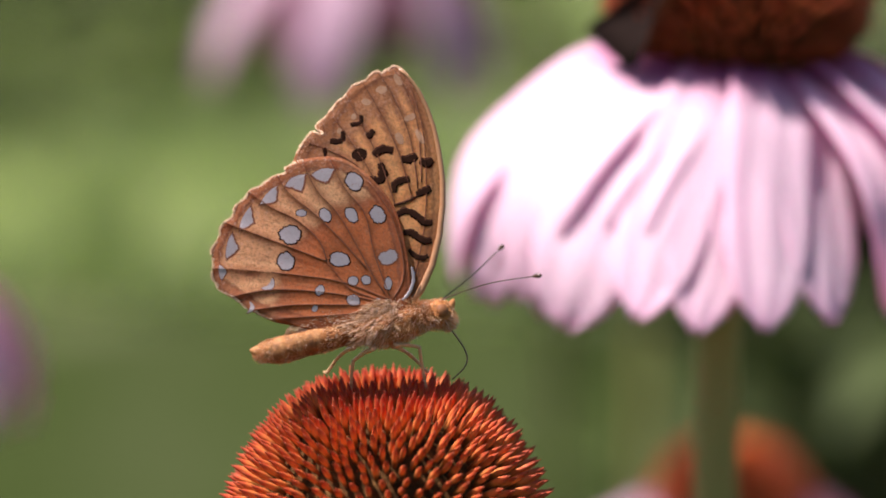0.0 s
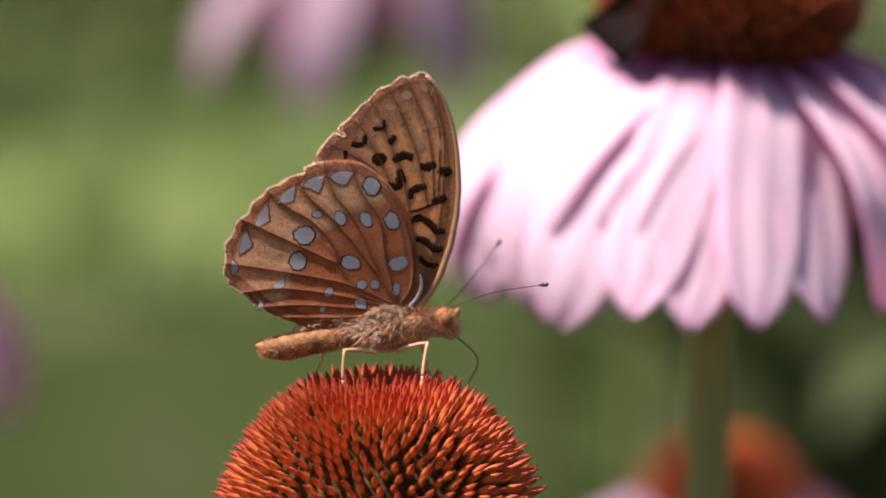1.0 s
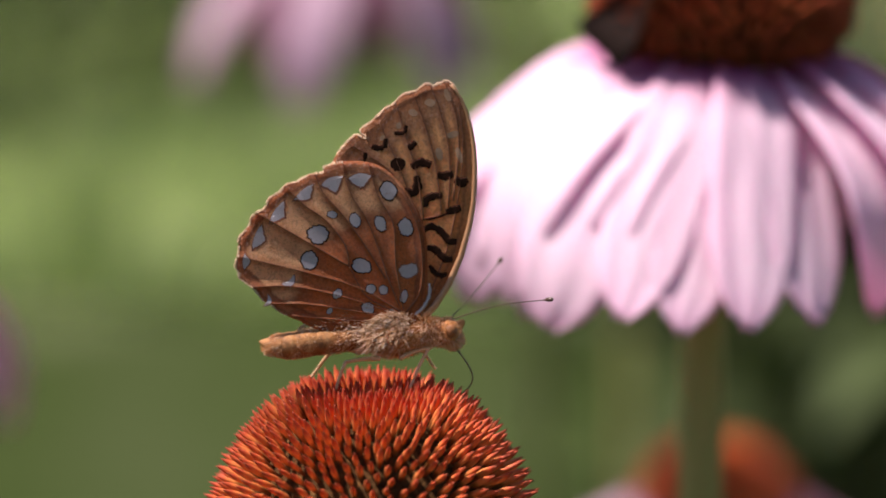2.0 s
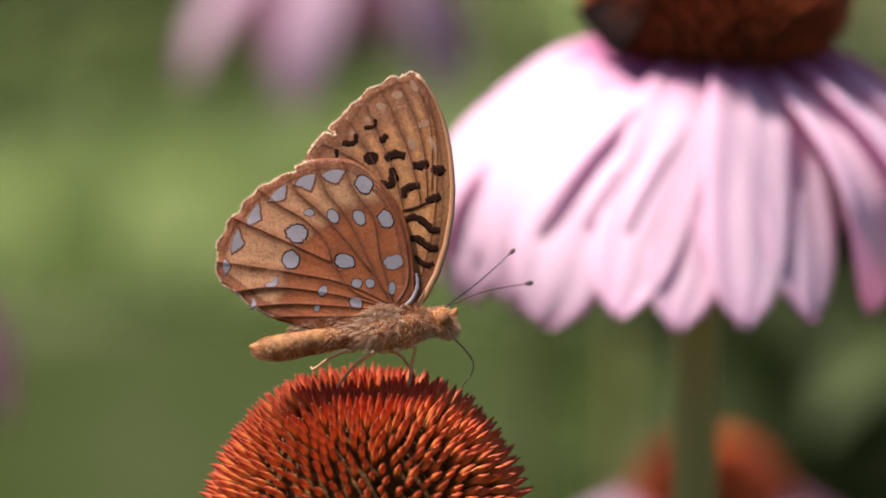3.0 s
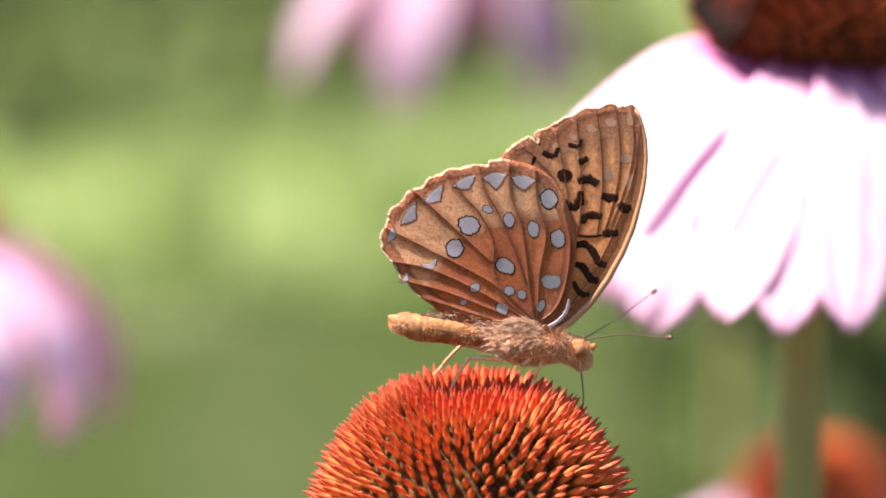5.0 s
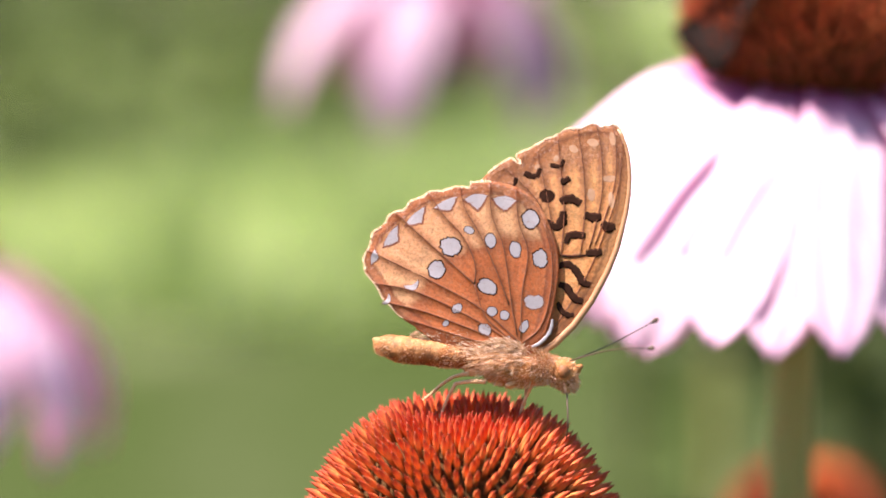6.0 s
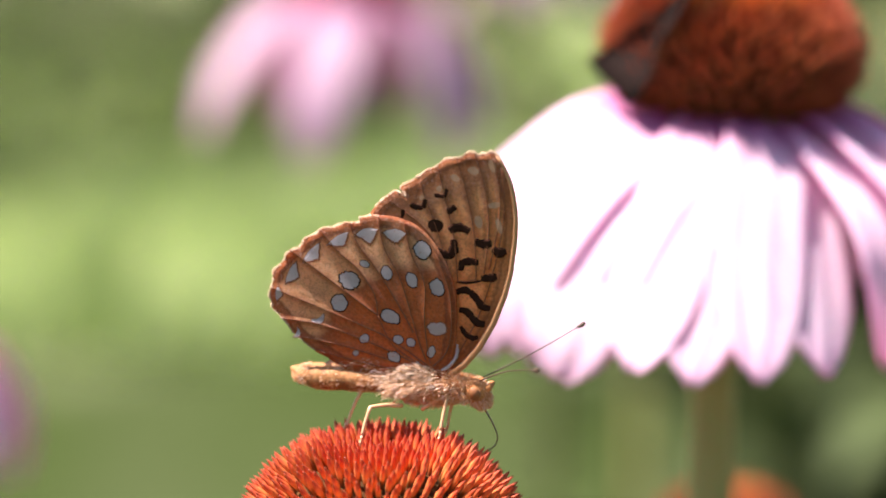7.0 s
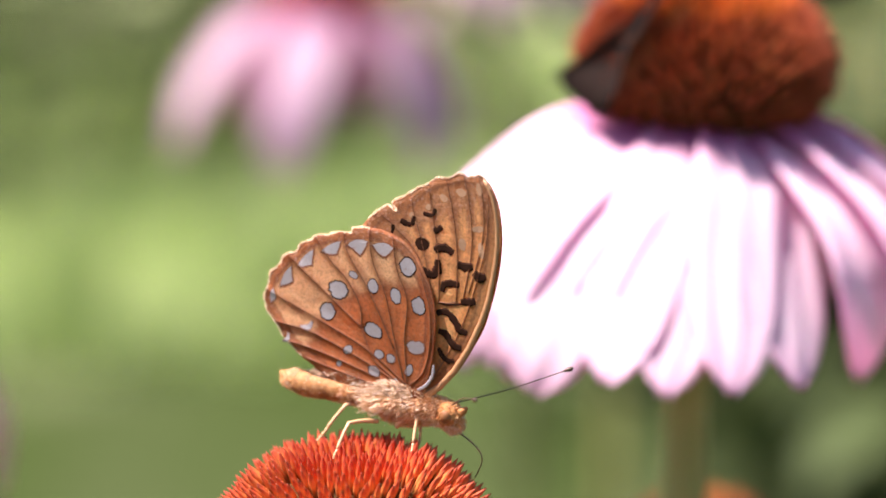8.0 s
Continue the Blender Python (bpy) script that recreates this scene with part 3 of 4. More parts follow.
def coneflower(at, tilt, label, seed, flank=YOUNG, own=300, petals=(), kinds=FRESH, crown=0.33, foot=(0, 0), leaves=3, size=1.0):
    """A purple coneflower; its origin is the underside of the cone. petals: the shape, the way in degrees and the size of each."""
    rng = random.Random(seed)
    root = new("coneflower")
    root.matrix_world = pose(*at, *tilt)
    tagged(root, label, "flower", "coneflowers")
    # receptacle
    bm = bmesh.new()
    rows = []
    for i in range(15):
        _, r, z, *_ = along(flank, 1 - i / 14)
        rows.append([bm.verts.new(((r + 0.1) * MM * math.cos(q), (r + 0.1) * MM * math.sin(q), z * MM)) for q in (2 * math.pi * j / 28 for j in range(28))])
    for i in range(14):
        for j in range(28):
            bm.faces.new((rows[i][j], rows[i][(j + 1) % 28], rows[i + 1][(j + 1) % 28], rows[i + 1][j]))
    bm.faces.new(rows[0][::-1])
    bm.faces.new(rows[-1])
    cup = bmesh.new()
    tube(cup, [Vector((0, 0, z)) for z in (-0.0012, -0.0020, -0.0036, -0.0055, -0.0080)], lambda s: (0.0150, 0.0152, 0.0120, 0.0070, 0.0036)[round(s * 4)], 20)
    part("receptacle", cup, STEM, root, "green cup under the cone")
    cone = part("cone", bm, CORE, root, "dark domed seed cone")
    cone.location.z = rise = -flank[-1][2] * MM - 0.0015
    # petals
    for k, (shape, q, grow) in enumerate(petals):
        ob = new("petal", PETALS[shape][rng.randrange(3)])
        ob.parent = root
        ob.matrix_basis = pose(0, 0, -0.001 - 0.0004 * (k % 2), -10.5 + rng.uniform(-1.2, 1.2), rng.uniform(-1.5, 1.5), q + 2) @ Matrix.Scale(size * grow, 4)
    # stem down to the ground
    inv = root.matrix_world.inverted()
    base = Vector(at)
    low = Vector((at[0] + foot[0], at[1] + foot[1], 0))
    pts = [inv @ v for v in bezier([base + Vector((0, 0, 0.002)), base + Vector((foot[0] * 0.8, foot[1] * 0.3, -0.035)), base.lerp(low, 0.5) + Vector((foot[0] * 0.4, 0.002, 0)), low - Vector((0, 0, 0.03))], 26)]
    bm = tube(bmesh.new(), pts, lambda s: 0.0046 - 0.0012 * min(1, s * 8) + 0.0012 * s, 10)
    part("stem", bm, STEM, root, "ribbed brownish green stem")
    for k in range(leaves):
        p = pts[14 + 3 * k]
        ob = new("leaf", BROAD[k % 2])
        ob.parent = root
        ob.matrix_basis = pose(*p, rng.uniform(5, 35), 0, rng.uniform(0, 360))
    # spines
    all_poses = spine_poses(flank, seed)
    front = sorted(all_poses, key=lambda r: r[2].y)[:own]
    chosen = set(id(r) for r in front)
    lift = Matrix.Translation((0, 0, rise))
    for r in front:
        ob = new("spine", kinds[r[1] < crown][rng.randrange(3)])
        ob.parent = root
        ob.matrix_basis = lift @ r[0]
    rest = [r for r in all_poses if id(r) not in chosen]
    if rest:
        me = bpy.data.meshes.new("cone_bristle")
        verts, faces, uvs, looks = [], [], [], []
        for r in rest:
            top = r[1] < crown
            src = kinds[top][rng.randrange(3)]
            looks += [int(top)] * len(src.polygons)
            k = len(verts)
            verts += [tuple(lift @ r[0] @ v.co) for v in src.vertices]
            faces += [tuple(k + i for i in p.vertices) for p in src.polygons]
            uvs += [tuple(d.uv) for d in src.uv_layers[0].data]
        me.from_pydata(verts, [], faces)
        lay = me.uv_layers.new()
        lay.data.foreach_set("uv", [c for p in uvs for c in p])
        for kind in kinds:
            me.materials.append(kind[0].materials[0])
        me.polygons.foreach_set("material_index", looks)
        for p in me.polygons:
            p.use_smooth = True
        ob = new("cone_bristle", me)
        ob.parent = root
        ob["kind"] = "stuff"
    return root


# ---- the fritillary ----
FORE_RIM = [(0.8, -0.6), (2.9, 0.6), (4.7, 2.2), (6.6, 4.2), (8.3, 6.7), (10.1, 9.6), (11.1, 12.1), (12.3, 15.8), (13.1, 19.2), (13.5, 22.7), (13.3, 26.2), (12.7, 28.4), (11.8, 30.1),
            (10.3, 30.9), (8.0, 30.9), (5.5, 30.4), (2.8, 29.4), (0.4, 27.6), (-1.8, 26.5), (-1.2, 25.6), (-1.5, 25.4), (-2.7, 26.0), (-4.9, 24.6), (-6.3, 23.3), (-6.6, 21.6), (-6.0, 19.0), (-3.0, 9.8), (-0.4, 0.6)]
HIND_RIM = [(0.2, -0.2), (1.7, 1.5), (2.9, 4.8), (3.7, 8.6), (4.0, 11.7), (3.7, 14.2), (2.9, 16.6), (1.5, 19.4), (-0.8, 21.7), (-4.0, 22.8), (-6.6, 22.9), (-9.3, 22.5), (-12.1, 22.1),
            (-14.9, 21.2), (-16.9, 19.8), (-19.3, 18.2), (-21.3, 15.8), (-22.3, 12.9), (-22.2, 11.2), (-20.4, 8.6), (-18.3, 5.8), (-15.0, 3.3), (-12.0, 1.2), (-8.4, -0.9), (-4.4, -1.6)]
HIND_VEINS = ([(-1.2, 1.5), (-6.2, 5.9), (-12.5, 9.4), (-22.0, 14.0)], [(-1.6, 1.3), (-4.0, 3.2), (-5.9, 5.2), (-7.2, 9.2)], [(-7.2, 9.2), (-11.3, 12.9), (-15.6, 16.7), (-18.2, 19.0)], [(-7.2, 9.2), (-7.2, 12.2), (-9.0, 15.8), (-11.4, 18.4), (-13.6, 21.6)],
              [(-2.6, 6.5), (-4.5, 11.5), (-6.6, 16.0), (-8.6, 19.4), (-9.2, 22.4)], [(-1.5, 2.5), (-2.2, 6.0), (-2.7, 10.0), (-3.5, 14.7), (-5.0, 18.5), (-5.3, 22.7)], [(-1.0, 2.0), (-0.9, 8.0), (-0.1, 13.4), (-1.4, 17.5), (-1.8, 22.0)],
              [(-0.7, 1.5), (1.6, 3.6), (2.8, 7.5), (3.1, 12.5), (2.0, 17.2)], [(-1.5, 1.2), (-8.0, 5.0), (-15.0, 8.2), (-20.8, 9.4)], [(-1.8, 0.9), (-8.0, 3.4), (-14.0, 5.6), (-19.5, 6.9)], [(-2.0, 0.5), (-8.0, 2.0), (-16.0, 4.5)])
FORE_VEINS = ([(1.8, 2.0), (3.6, 10.0), (2.6, 19.5), (0.9, 27.0)], [(3.4, 13.0), (1.6, 19.4), (-1.4, 23.0), (-3.6, 24.9)], [(4.3, 13.0), (4.6, 19.0), (4.2, 24.0), (3.7, 28.9)], [(6.9, 13.6), (7.4, 20.0), (7.0, 26.0), (6.3, 30.1)],
              [(8.0, 14.0), (9.6, 21.0), (9.5, 27.0), (8.8, 30.6)], [(8.8, 14.6), (11.2, 22.0), (11.5, 27.0), (11.0, 30.3)], [(2.0, 1.6), (6.6, 8.4), (9.6, 15.0), (11.8, 22.0), (12.3, 28.4)], [(4.2, 13.2), (5.8, 13.1), (7.0, 13.4)])
HIND_ROOT, FORE_ROOT = Vector((-0.8, 0, 0.9)), Vector((1.4, 0, 0.9))


def rib_points(veins):
    return np.array([(p.x, p.z) for v in veins for p in bezier([(x, 0, z) for x, z in v], 60)])


HIND_RIBS, FORE_RIBS = rib_points(HIND_VEINS), rib_points(FORE_VEINS)


def pleat(ribs, x, z, ridge, sag):
    """A raised rib and a slight sag of the skin between two ribs."""
    d = math.sqrt(((ribs - (x, z)) ** 2).sum(1).min())
    return -ridge * math.exp(-(d / 0.34) ** 2) + sag * min(d, 1.5) / 1.5


def hind_relief(x, z):
    r = math.hypot(x - HIND_ROOT.x, z - HIND_ROOT.z)
    far = min(1.0, r / 20) ** 2
    return -0.85 - 0.30 * math.sin(min(r / 24, 1) * math.pi) + pleat(HIND_RIBS, x, z, 0.05 + 0.08 * far, 0.02 + 0.12 * far) * min(1, r / 5) + 0.05 * noise.noise((x * 0.4, z * 0.4, 3))


def fore_relief(x, z):
    r = math.hypot(x - FORE_ROOT.x, z - FORE_ROOT.z)
    far = min(1.0, r / 26) ** 2
    return -0.40 - 0.22 * math.sin(min(r / 30, 1) * math.pi) + pleat(FORE_RIBS, x, z, 0.03 + 0.02 * far, 0.02 + 0.05 * far) * min(1, r / 5) + 0.04 * noise.noise((x * 0.4, z * 0.4, 9))


def hind_band(x, z):
    return math.hypot((x - HIND_ROOT.x) / 24.6, (z - HIND_ROOT.z) / 22.6)


def fore_band(x, z):
    return (-0.38 * x + 0.925 * z) / 24.9


def wing(name, rim, root, relief, band, material, parent, frayed, label, veins, side=1):
    """A two-skinned pleated wing; frayed: the stretch of its rim that is scalloped."""
    n, m = 220, 26
    outline = bezier([(x, 0, z) for x, z in rim] + [(rim[0][0], 0, rim[0][1])], n + 1)[:n]
    bm = bmesh.new()
    uv = bm.loops.layers.uv.verify()
    cells = bm.loops.layers.uv.new("cells")
    ribs = np.array([(p.x, p.z) for v in veins for p in bezier([(x, 0, z) for x, z in v], 70)])
    border = np.array([(p.x, p.z) for p in outline])
    known = {}
    layers = []

    def reach(x, z):
        key = (round(x, 3), round(z, 3))
        if key not in known:
            at = np.array((x, z))
            known[key] = (float(np.sqrt(((ribs - at) ** 2).sum(1).min())), float(np.sqrt(((border - at) ** 2).sum(1).min())))
        return known[key]

    def tag(face):
        for lp in face.loops:
            x, z = lp.vert.co.x / MM, lp.vert.co.z / MM
            lp[cells].uv = reach(x, z)
            lp[uv].uv = (math.atan2(z - root.z, x - root.x) / math.pi + 1.0, band(x, z))

    for off in (0.0, 0.07):
        rows = []
        for i in range(1, m + 1):
            s = i / m
            row = []
            for j, o in enumerate(outline):
                wear = 1.0 if frayed[0] < j / n < frayed[1] else 0.0
                edge = 1 - wear * s ** 9 * (0.008 * (1 + math.sin(j * 0.62)) + 0.008 * (1 + noise.noise((j * 0.5, 2, 1))))
                p = root + (o - root) * s * edge
                row.append(bm.verts.new((p.x * MM, side * (relief(p.x, p.z) + off) * MM, p.z * MM)))
            rows.append(row)
        c = bm.verts.new((root.x * MM, side * (relief(root.x, root.z) + off) * MM, root.z * MM))
        layers.append((rows, c))
    for rows, c in layers:
        for j in range(n):
            j2 = (j + 1) % n
            tag(bm.faces.new((c, rows[0][j], rows[0][j2])))
            for i in range(m - 1):
                tag(bm.faces.new((rows[i][j], rows[i + 1][j], rows[i + 1][j2], rows[i][j2])))
    for j in range(n):
        j2 = (j + 1) % n
        tag(bm.faces.new((layers[0][0][-1][j], layers[1][0][-1][j], layers[1][0][-1][j2], layers[0][0][-1][j2])))
    bmesh.ops.recalc_face_normals(bm, faces=bm.faces)
    ob = part(name, bm, material, parent, label)
    worn = [root + (o - root) * (1 - (0.008 * (1 + math.sin(j * 0.62)) + 0.008 * (1 + noise.noise((j * 0.5, 2, 1))) if frayed[0] < j / n < frayed[1] else 0)) for j, o in enumerate(outline)]
    return ob, worn


def patch(name, centre, size, turn, relief, parent, materials, kind="oval", seed=0, lift=0.08, rim=1.17):
    """A scale patch that lies on a wing: an uneven oval, or a wedge, with a dark rim under it."""
    cx, cz = centre
    n = 60
    bm = bmesh.new()

    def outline(k):
        out = []
        for j in range(n):
            q = 2 * math.pi * j / n
            r = 1 + 0.13 * noise.noise((math.cos(q) * 1.3, math.sin(q) * 1.3, seed * 3.7)) + 0.10 * noise.noise((math.cos(q) * 5, math.sin(q) * 5, seed * 1.9)) + 0.13 * noise.noise((math.cos(q) * 15, math.sin(q) * 15, seed * 2.3))
            u, v = math.cos(q) * r, math.sin(q) * r
            if kind == "wedge":  # flat outwards, pointed inwards
                v = v * 0.82 * (1 - 0.62 * abs(u)) if v < 0 else v * 0.16 - 0.10 * u * u
            elif kind == "heart":
                v -= 0.35 * max(0, 1 - abs(u) * 2.2) * (v > 0)
            elif kind == "hook":
                v = v * 0.5 + 0.7 * u * u - 0.3
            out.append((u * size[0] * k * 0.83, v * size[1] * k * 0.83))
        return out

    c, s = math.cos(radians(turn)), math.sin(radians(turn))
    levels = [(rim, lift * 0.75), (1.0, lift), (0.78, lift), (0.52, lift), (0.26, lift)] if len(materials) > 1 else [(1.0, lift), (0.66, lift), (0.33, lift)]
    rows = []
    for k, h in levels:
        row = []
        for u, v in outline(k):
            x, z = cx + u * c - v * s, cz + u * s + v * c
            row.append(bm.verts.new((x * MM, (relief(x, z) - h) * MM, z * MM)))
        rows.append(row)
    mid = bm.verts.new((cx * MM, (relief(cx, cz) - levels[-1][1]) * MM, cz * MM))
    for i in range(len(rows) - 1):
        for j in range(n):
            f = bm.faces.new((rows[i][j], rows[i][(j + 1) % n], rows[i + 1][(j + 1) % n], rows[i + 1][j]))
            f.material_index = 1 if len(materials) > 1 and i == 0 else 0
    for j in range(n):
        bm.faces.new((rows[-1][j], rows[-1][(j + 1) % n], mid))
    bmesh.ops.recalc_face_normals(bm, faces=bm.faces)
    return part(name, bm, materials, parent)


def stroke(name, points, width, relief, parent, material, lift=0.05, sides=6, taper=True, flat=0.35):
    """A dark mark or a rib drawn along a wing."""
    bm = bmesh.new()
    pts = [Vector((p.x * MM, (relief(p.x, p.z) - lift) * MM, p.z * MM)) for p in bezier([(x, 0, z) for x, z in points], 14 if taper else 48)]
    n = len(pts)
    rows = []
    for i, p in enumerate(pts):
        way = (pts[min(i + 1, n - 1)] - pts[max(i - 1, 0)]).normalized()
        a = way.cross(Vector((0, 1, 0))).normalized()
        s = i / (n - 1)
        w = width * MM * 0.5 * ((1 - 0.65 * s) if taper else (0.05 + 0.98 * (4 * s * (1 - s)) ** 0.17) * (0.96 + 0.30 * noise.noise((p.x * 1700, p.z * 1700, 0))))
        rag = [0.0, 0.0] if taper else [0.28 * noise.noise((p.x * 4200, p.z * 4200, k)) for k in (3, 8)]
        rows.append([bm.verts.new(p + a * math.cos(q) * w * (1 + rag[0 if math.cos(q) > 0 else 1]) + Vector((0, math.sin(q) * w * flat, 0))) for q in (2 * math.pi * j / sides for j in range(sides))])
    for i in range(n - 1):
        for j in range(sides):
            bm.faces.new((rows[i][j], rows[i][(j + 1) % sides], rows[i + 1][(j + 1) % sides], rows[i + 1][j]))
    bm.faces.new(rows[0])
    bm.faces.new(rows[-1])
    bmesh.ops.recalc_face_normals(bm, faces=bm.faces)
    return part(name, bm, material, parent)


def fur(parent, spots, count, length, seed, label, coat=None):
    """Fine hairs that stand on a soft body; spots: (centre, radii) of the ellipsoids that carry them."""
    rng = random.Random(seed)
    verts, faces = [], []
    for _ in range(count):
        c, r, lean, along = spots[rng.randrange(len(spots))]
        d = Vector((rng.gauss(0, 1), rng.gauss(0, 1), rng.gauss(0, 1))).normalized()
        p = Vector(c) + Vector([d[k] * r[k] * 0.97 for k in range(3)])
        way = (d + Vector(lean) * rng.uniform(0.4, 1.2) + Vector((rng.uniform(-1, 1), rng.uniform(-1, 1), rng.uniform(-1, 1))) * 0.25).normalized()
        h = length * along * rng.uniform(0.5, 1.2)
        a = way.cross(Vector((0.3, 1, 0.2))).normalized() * 0.038
        b = way.cross(a).normalized() * 0.038
        k = len(verts)
        mid = p + way * h * 0.6 + Vector((0, 0, -0.1 * h))
        tip = p + way * h + Vector((0, 0, -0.25 * h))
        verts += [p + a, p - a * 0.5 + b, p - a * 0.5 - b, mid + a * 0.7, mid - a * 0.35 + b * 0.7, mid - a * 0.35 - b * 0.7, tip]
        for j in range(3):
            j2 = (j + 1) % 3
            faces += [(k + j, k + j2, k + 3 + j2, k + 3 + j), (k + 3 + j, k + 3 + j2, k + 6)]
    me = bpy.data.meshes.new("fur")
    me.from_pydata([tuple(v * MM) for v in verts], [], faces)
    me.materials.append(coat or FUR)
    ob = new("fur", me)
    ob.parent = parent
    ob["kind"], ob["label"] = "stuff", label
    return ob


REACH = {-1: Vector((10.6, -11.0, 1.0)), 1: Vector((11.3, 8.8, 5.4))}  # from an antenna's root to its tip, in mm


def fritillary():
    root = new("butterfly")
    tagged(root, "orange-brown fritillary with silver-spotted closed wings feeding on a cone", "butterfly")
    hind, rim_h = wing("hind_wing", HIND_RIM, HIND_ROOT, hind_relief, hind_band, HIND, root, (0.42, 0.84), "rust-brown hind wing with silver spots", HIND_VEINS)
    fore, rim_f = wing("fore_wing", FORE_RIM, FORE_ROOT, fore_relief, fore_band, FORE, root, (0.45, 0.60), "tawny fore wing with black bars", FORE_VEINS)
    far_hind, _ = wing("hind_wing", HIND_RIM, HIND_ROOT, hind_relief, hind_band, HIND, root, (0.42, 0.84), "rust-brown hind wing", HIND_VEINS, side=-1)
    far_fore, _ = wing("fore_wing", FORE_RIM, FORE_ROOT, fore_relief, fore_band, FORE, root, (0.45, 0.60), "tawny fore wing", FORE_VEINS, side=-1)
    for ob in (far_hind, far_fore):  # the far pair stands a little open
        ob.rotation_euler.x, ob.scale = radians(-3), (0.97, 1, 0.965)
    two = [SILVER, RIB]
    # silver spots of the hind wing: submarginal wedges, middle row, basal spots
    for k, (x, z, a, b, turn) in enumerate([(-20.9, 12.9, 1.2, 1.2, 76), (-18.6, 15.7, 1.9, 1.9, 56), (-15.3, 18.4, 2.0, 1.9, 44), (-11.2, 20.2, 1.9, 1.9, 26), (-7.1, 20.9, 1.75, 2.4, 8), (-3.3, 20.6, 1.8, 2.4, -6)]):
        patch("silver_spot", (x, z), (a, b), turn, hind_relief, hind, two, "wedge", k, 0.026, 1.22)
    for k, (x, z, a, b, turn) in enumerate([(0.2, 17.9, 1.25, 1.45, 20), (-12.3, 11.1, 1.3, 1.3, 0), (-10.4, 14.3, 1.6, 1.4, -20), (-8.0, 16.4, 0.8, 0.55, -25), (-5.1, 15.0, 0.8, 1.1, 10),
                                            (-1.8, 13.8, 0.85, 1.3, 12), (1.5, 12.6, 1.1, 1.4, 5), (-5.5, 8.9, 1.55, 1.1, -25), (-4.9, 5.6, 0.8, 0.72, 0), (-3.2, 5.1, 0.72, 0.72, 30),
                                            (-5.8, 3.2, 1.0, 0.85, -35), (-0.6, 3.6, 0.6, 1.0, -25), (-9.5, 6.0, 0.85, 0.66, 40), (-11.0, 4.0, 0.55, 0.4, 30), (-2.7, 2.1, 0.34, 0.3, 0)]):
        patch("silver_spot", (x, z), (a, b), turn, hind_relief, hind, [SILVER, BLACK], "oval", 10 + k, 0.024)
    patch("silver_spot", (0.7, 6.9), (1.45, 1.2), 0, hind_relief, hind, two, "heart", 40, 0.026)
    patch("silver_spot", (-15.5, 9.0), (1.15, 0.9), 25, hind_relief, hind, two, "hook", 41, 0.026)
    patch("silver_spot", (-18.9, 7.1), (0.9, 0.7), 55, hind_relief, hind, two, "hook", 42, 0.026)
    stroke("silver_streak", [(0.4, 0.9), (1.6, 1.5), (2.8, 2.9), (3.2, 4.6)], 0.45, hind_relief, hind, SILVER, 0.03, taper=False, flat=0.05)
    # ribs of the hind wing
    for pts in HIND_VEINS:
        stroke("vein", pts, 0.20, hind_relief, hind, RIB, 0.010, flat=0.3)
    # black marks of the fore wing
    for pts, w in (([(-0.7, 24.1), (0.1, 23.7), (0.9, 23.6)], 0.85), ([(0.9, 23.5), (1.2, 24.0), (1.4, 24.7)], 0.70), ([(2.7, 25.2), (3.4, 25.0), (4.0, 24.9)], 0.65), ([(4.0, 24.8), (4.3, 25.3), (4.5, 25.9)], 0.55),
                   ([(4.1, 22.9), (4.7, 23.0), (5.4, 23.4)], 0.85), ([(4.1, 20.1), (5.0, 20.6), (6.0, 20.4), (6.8, 19.9)], 1.25), ([(2.0, 17.7), (3.0, 17.0), (3.9, 16.9), (4.4, 17.8), (4.5, 19.0)], 1.25),
                   ([(7.3, 18.5), (8.4, 18.1), (9.6, 18.2)], 1.25), ([(9.7, 17.5), (10.4, 16.8), (11.4, 17.0)], 1.25), ([(4.8, 14.6), (5.2, 15.6), (6.3, 15.8), (7.5, 15.6)], 1.05), ([(7.5, 13.4), (8.6, 13.4), (9.7, 13.5)], 1.15),
                   ([(4.1, 13.1), (5.7, 12.9), (7.6, 13.1)], 0.34), ([(3.8, 11.6), (5.0, 11.9), (5.9, 11.4), (6.6, 10.5), (7.2, 9.5), (8.2, 9.1)], 1.05), ([(3.9, 9.2), (4.9, 8.9), (5.6, 7.9), (6.3, 7.2), (7.2, 7.0)], 1.05),
                   ([(3.8, 6.9), (4.3, 5.8), (5.1, 5.2), (6.0, 5.2)], 0.75), ([(-2.1, 22.3), (-1.9, 22.9), (-1.8, 23.5)], 0.55)):
        stroke("dark_mark", pts, w, fore_relief, fore, BLACK, 0.03, taper=False, flat=0.01)
    patch("dark_mark", (2.3, 21.0), (1.25, 1.15), 0, fore_relief, fore, [BLACK], "oval", 57, 0.02)
    for k, (x, z, a, b, turn) in enumerate([(10.6, 23.3, 1.0, 0.55, 5), (8.4, 28.1, 0.85, 0.65, -20), (11.0, 28.6, 0.5, 1.1, 10), (5.8, 27.3, 0.75, 0.55, -30), (3.5, 26.0, 0.4, 0.55, -20), (1.0, 24.9, 0.35, 0.5, -20), (10.9, 20.4, 0.45, 1.3, 6), (8.2, 21.2, 0.6, 1.0, 4)]):
        patch("pale_spot", (x, z), (a * 1.05, b * 1.0), turn, fore_relief, fore, [BUFF], "oval", 60 + k, 0.02)
    for pts in FORE_VEINS:
        stroke("vein", pts, 0.17, fore_relief, fore, RIB, 0.010, flat=0.3)
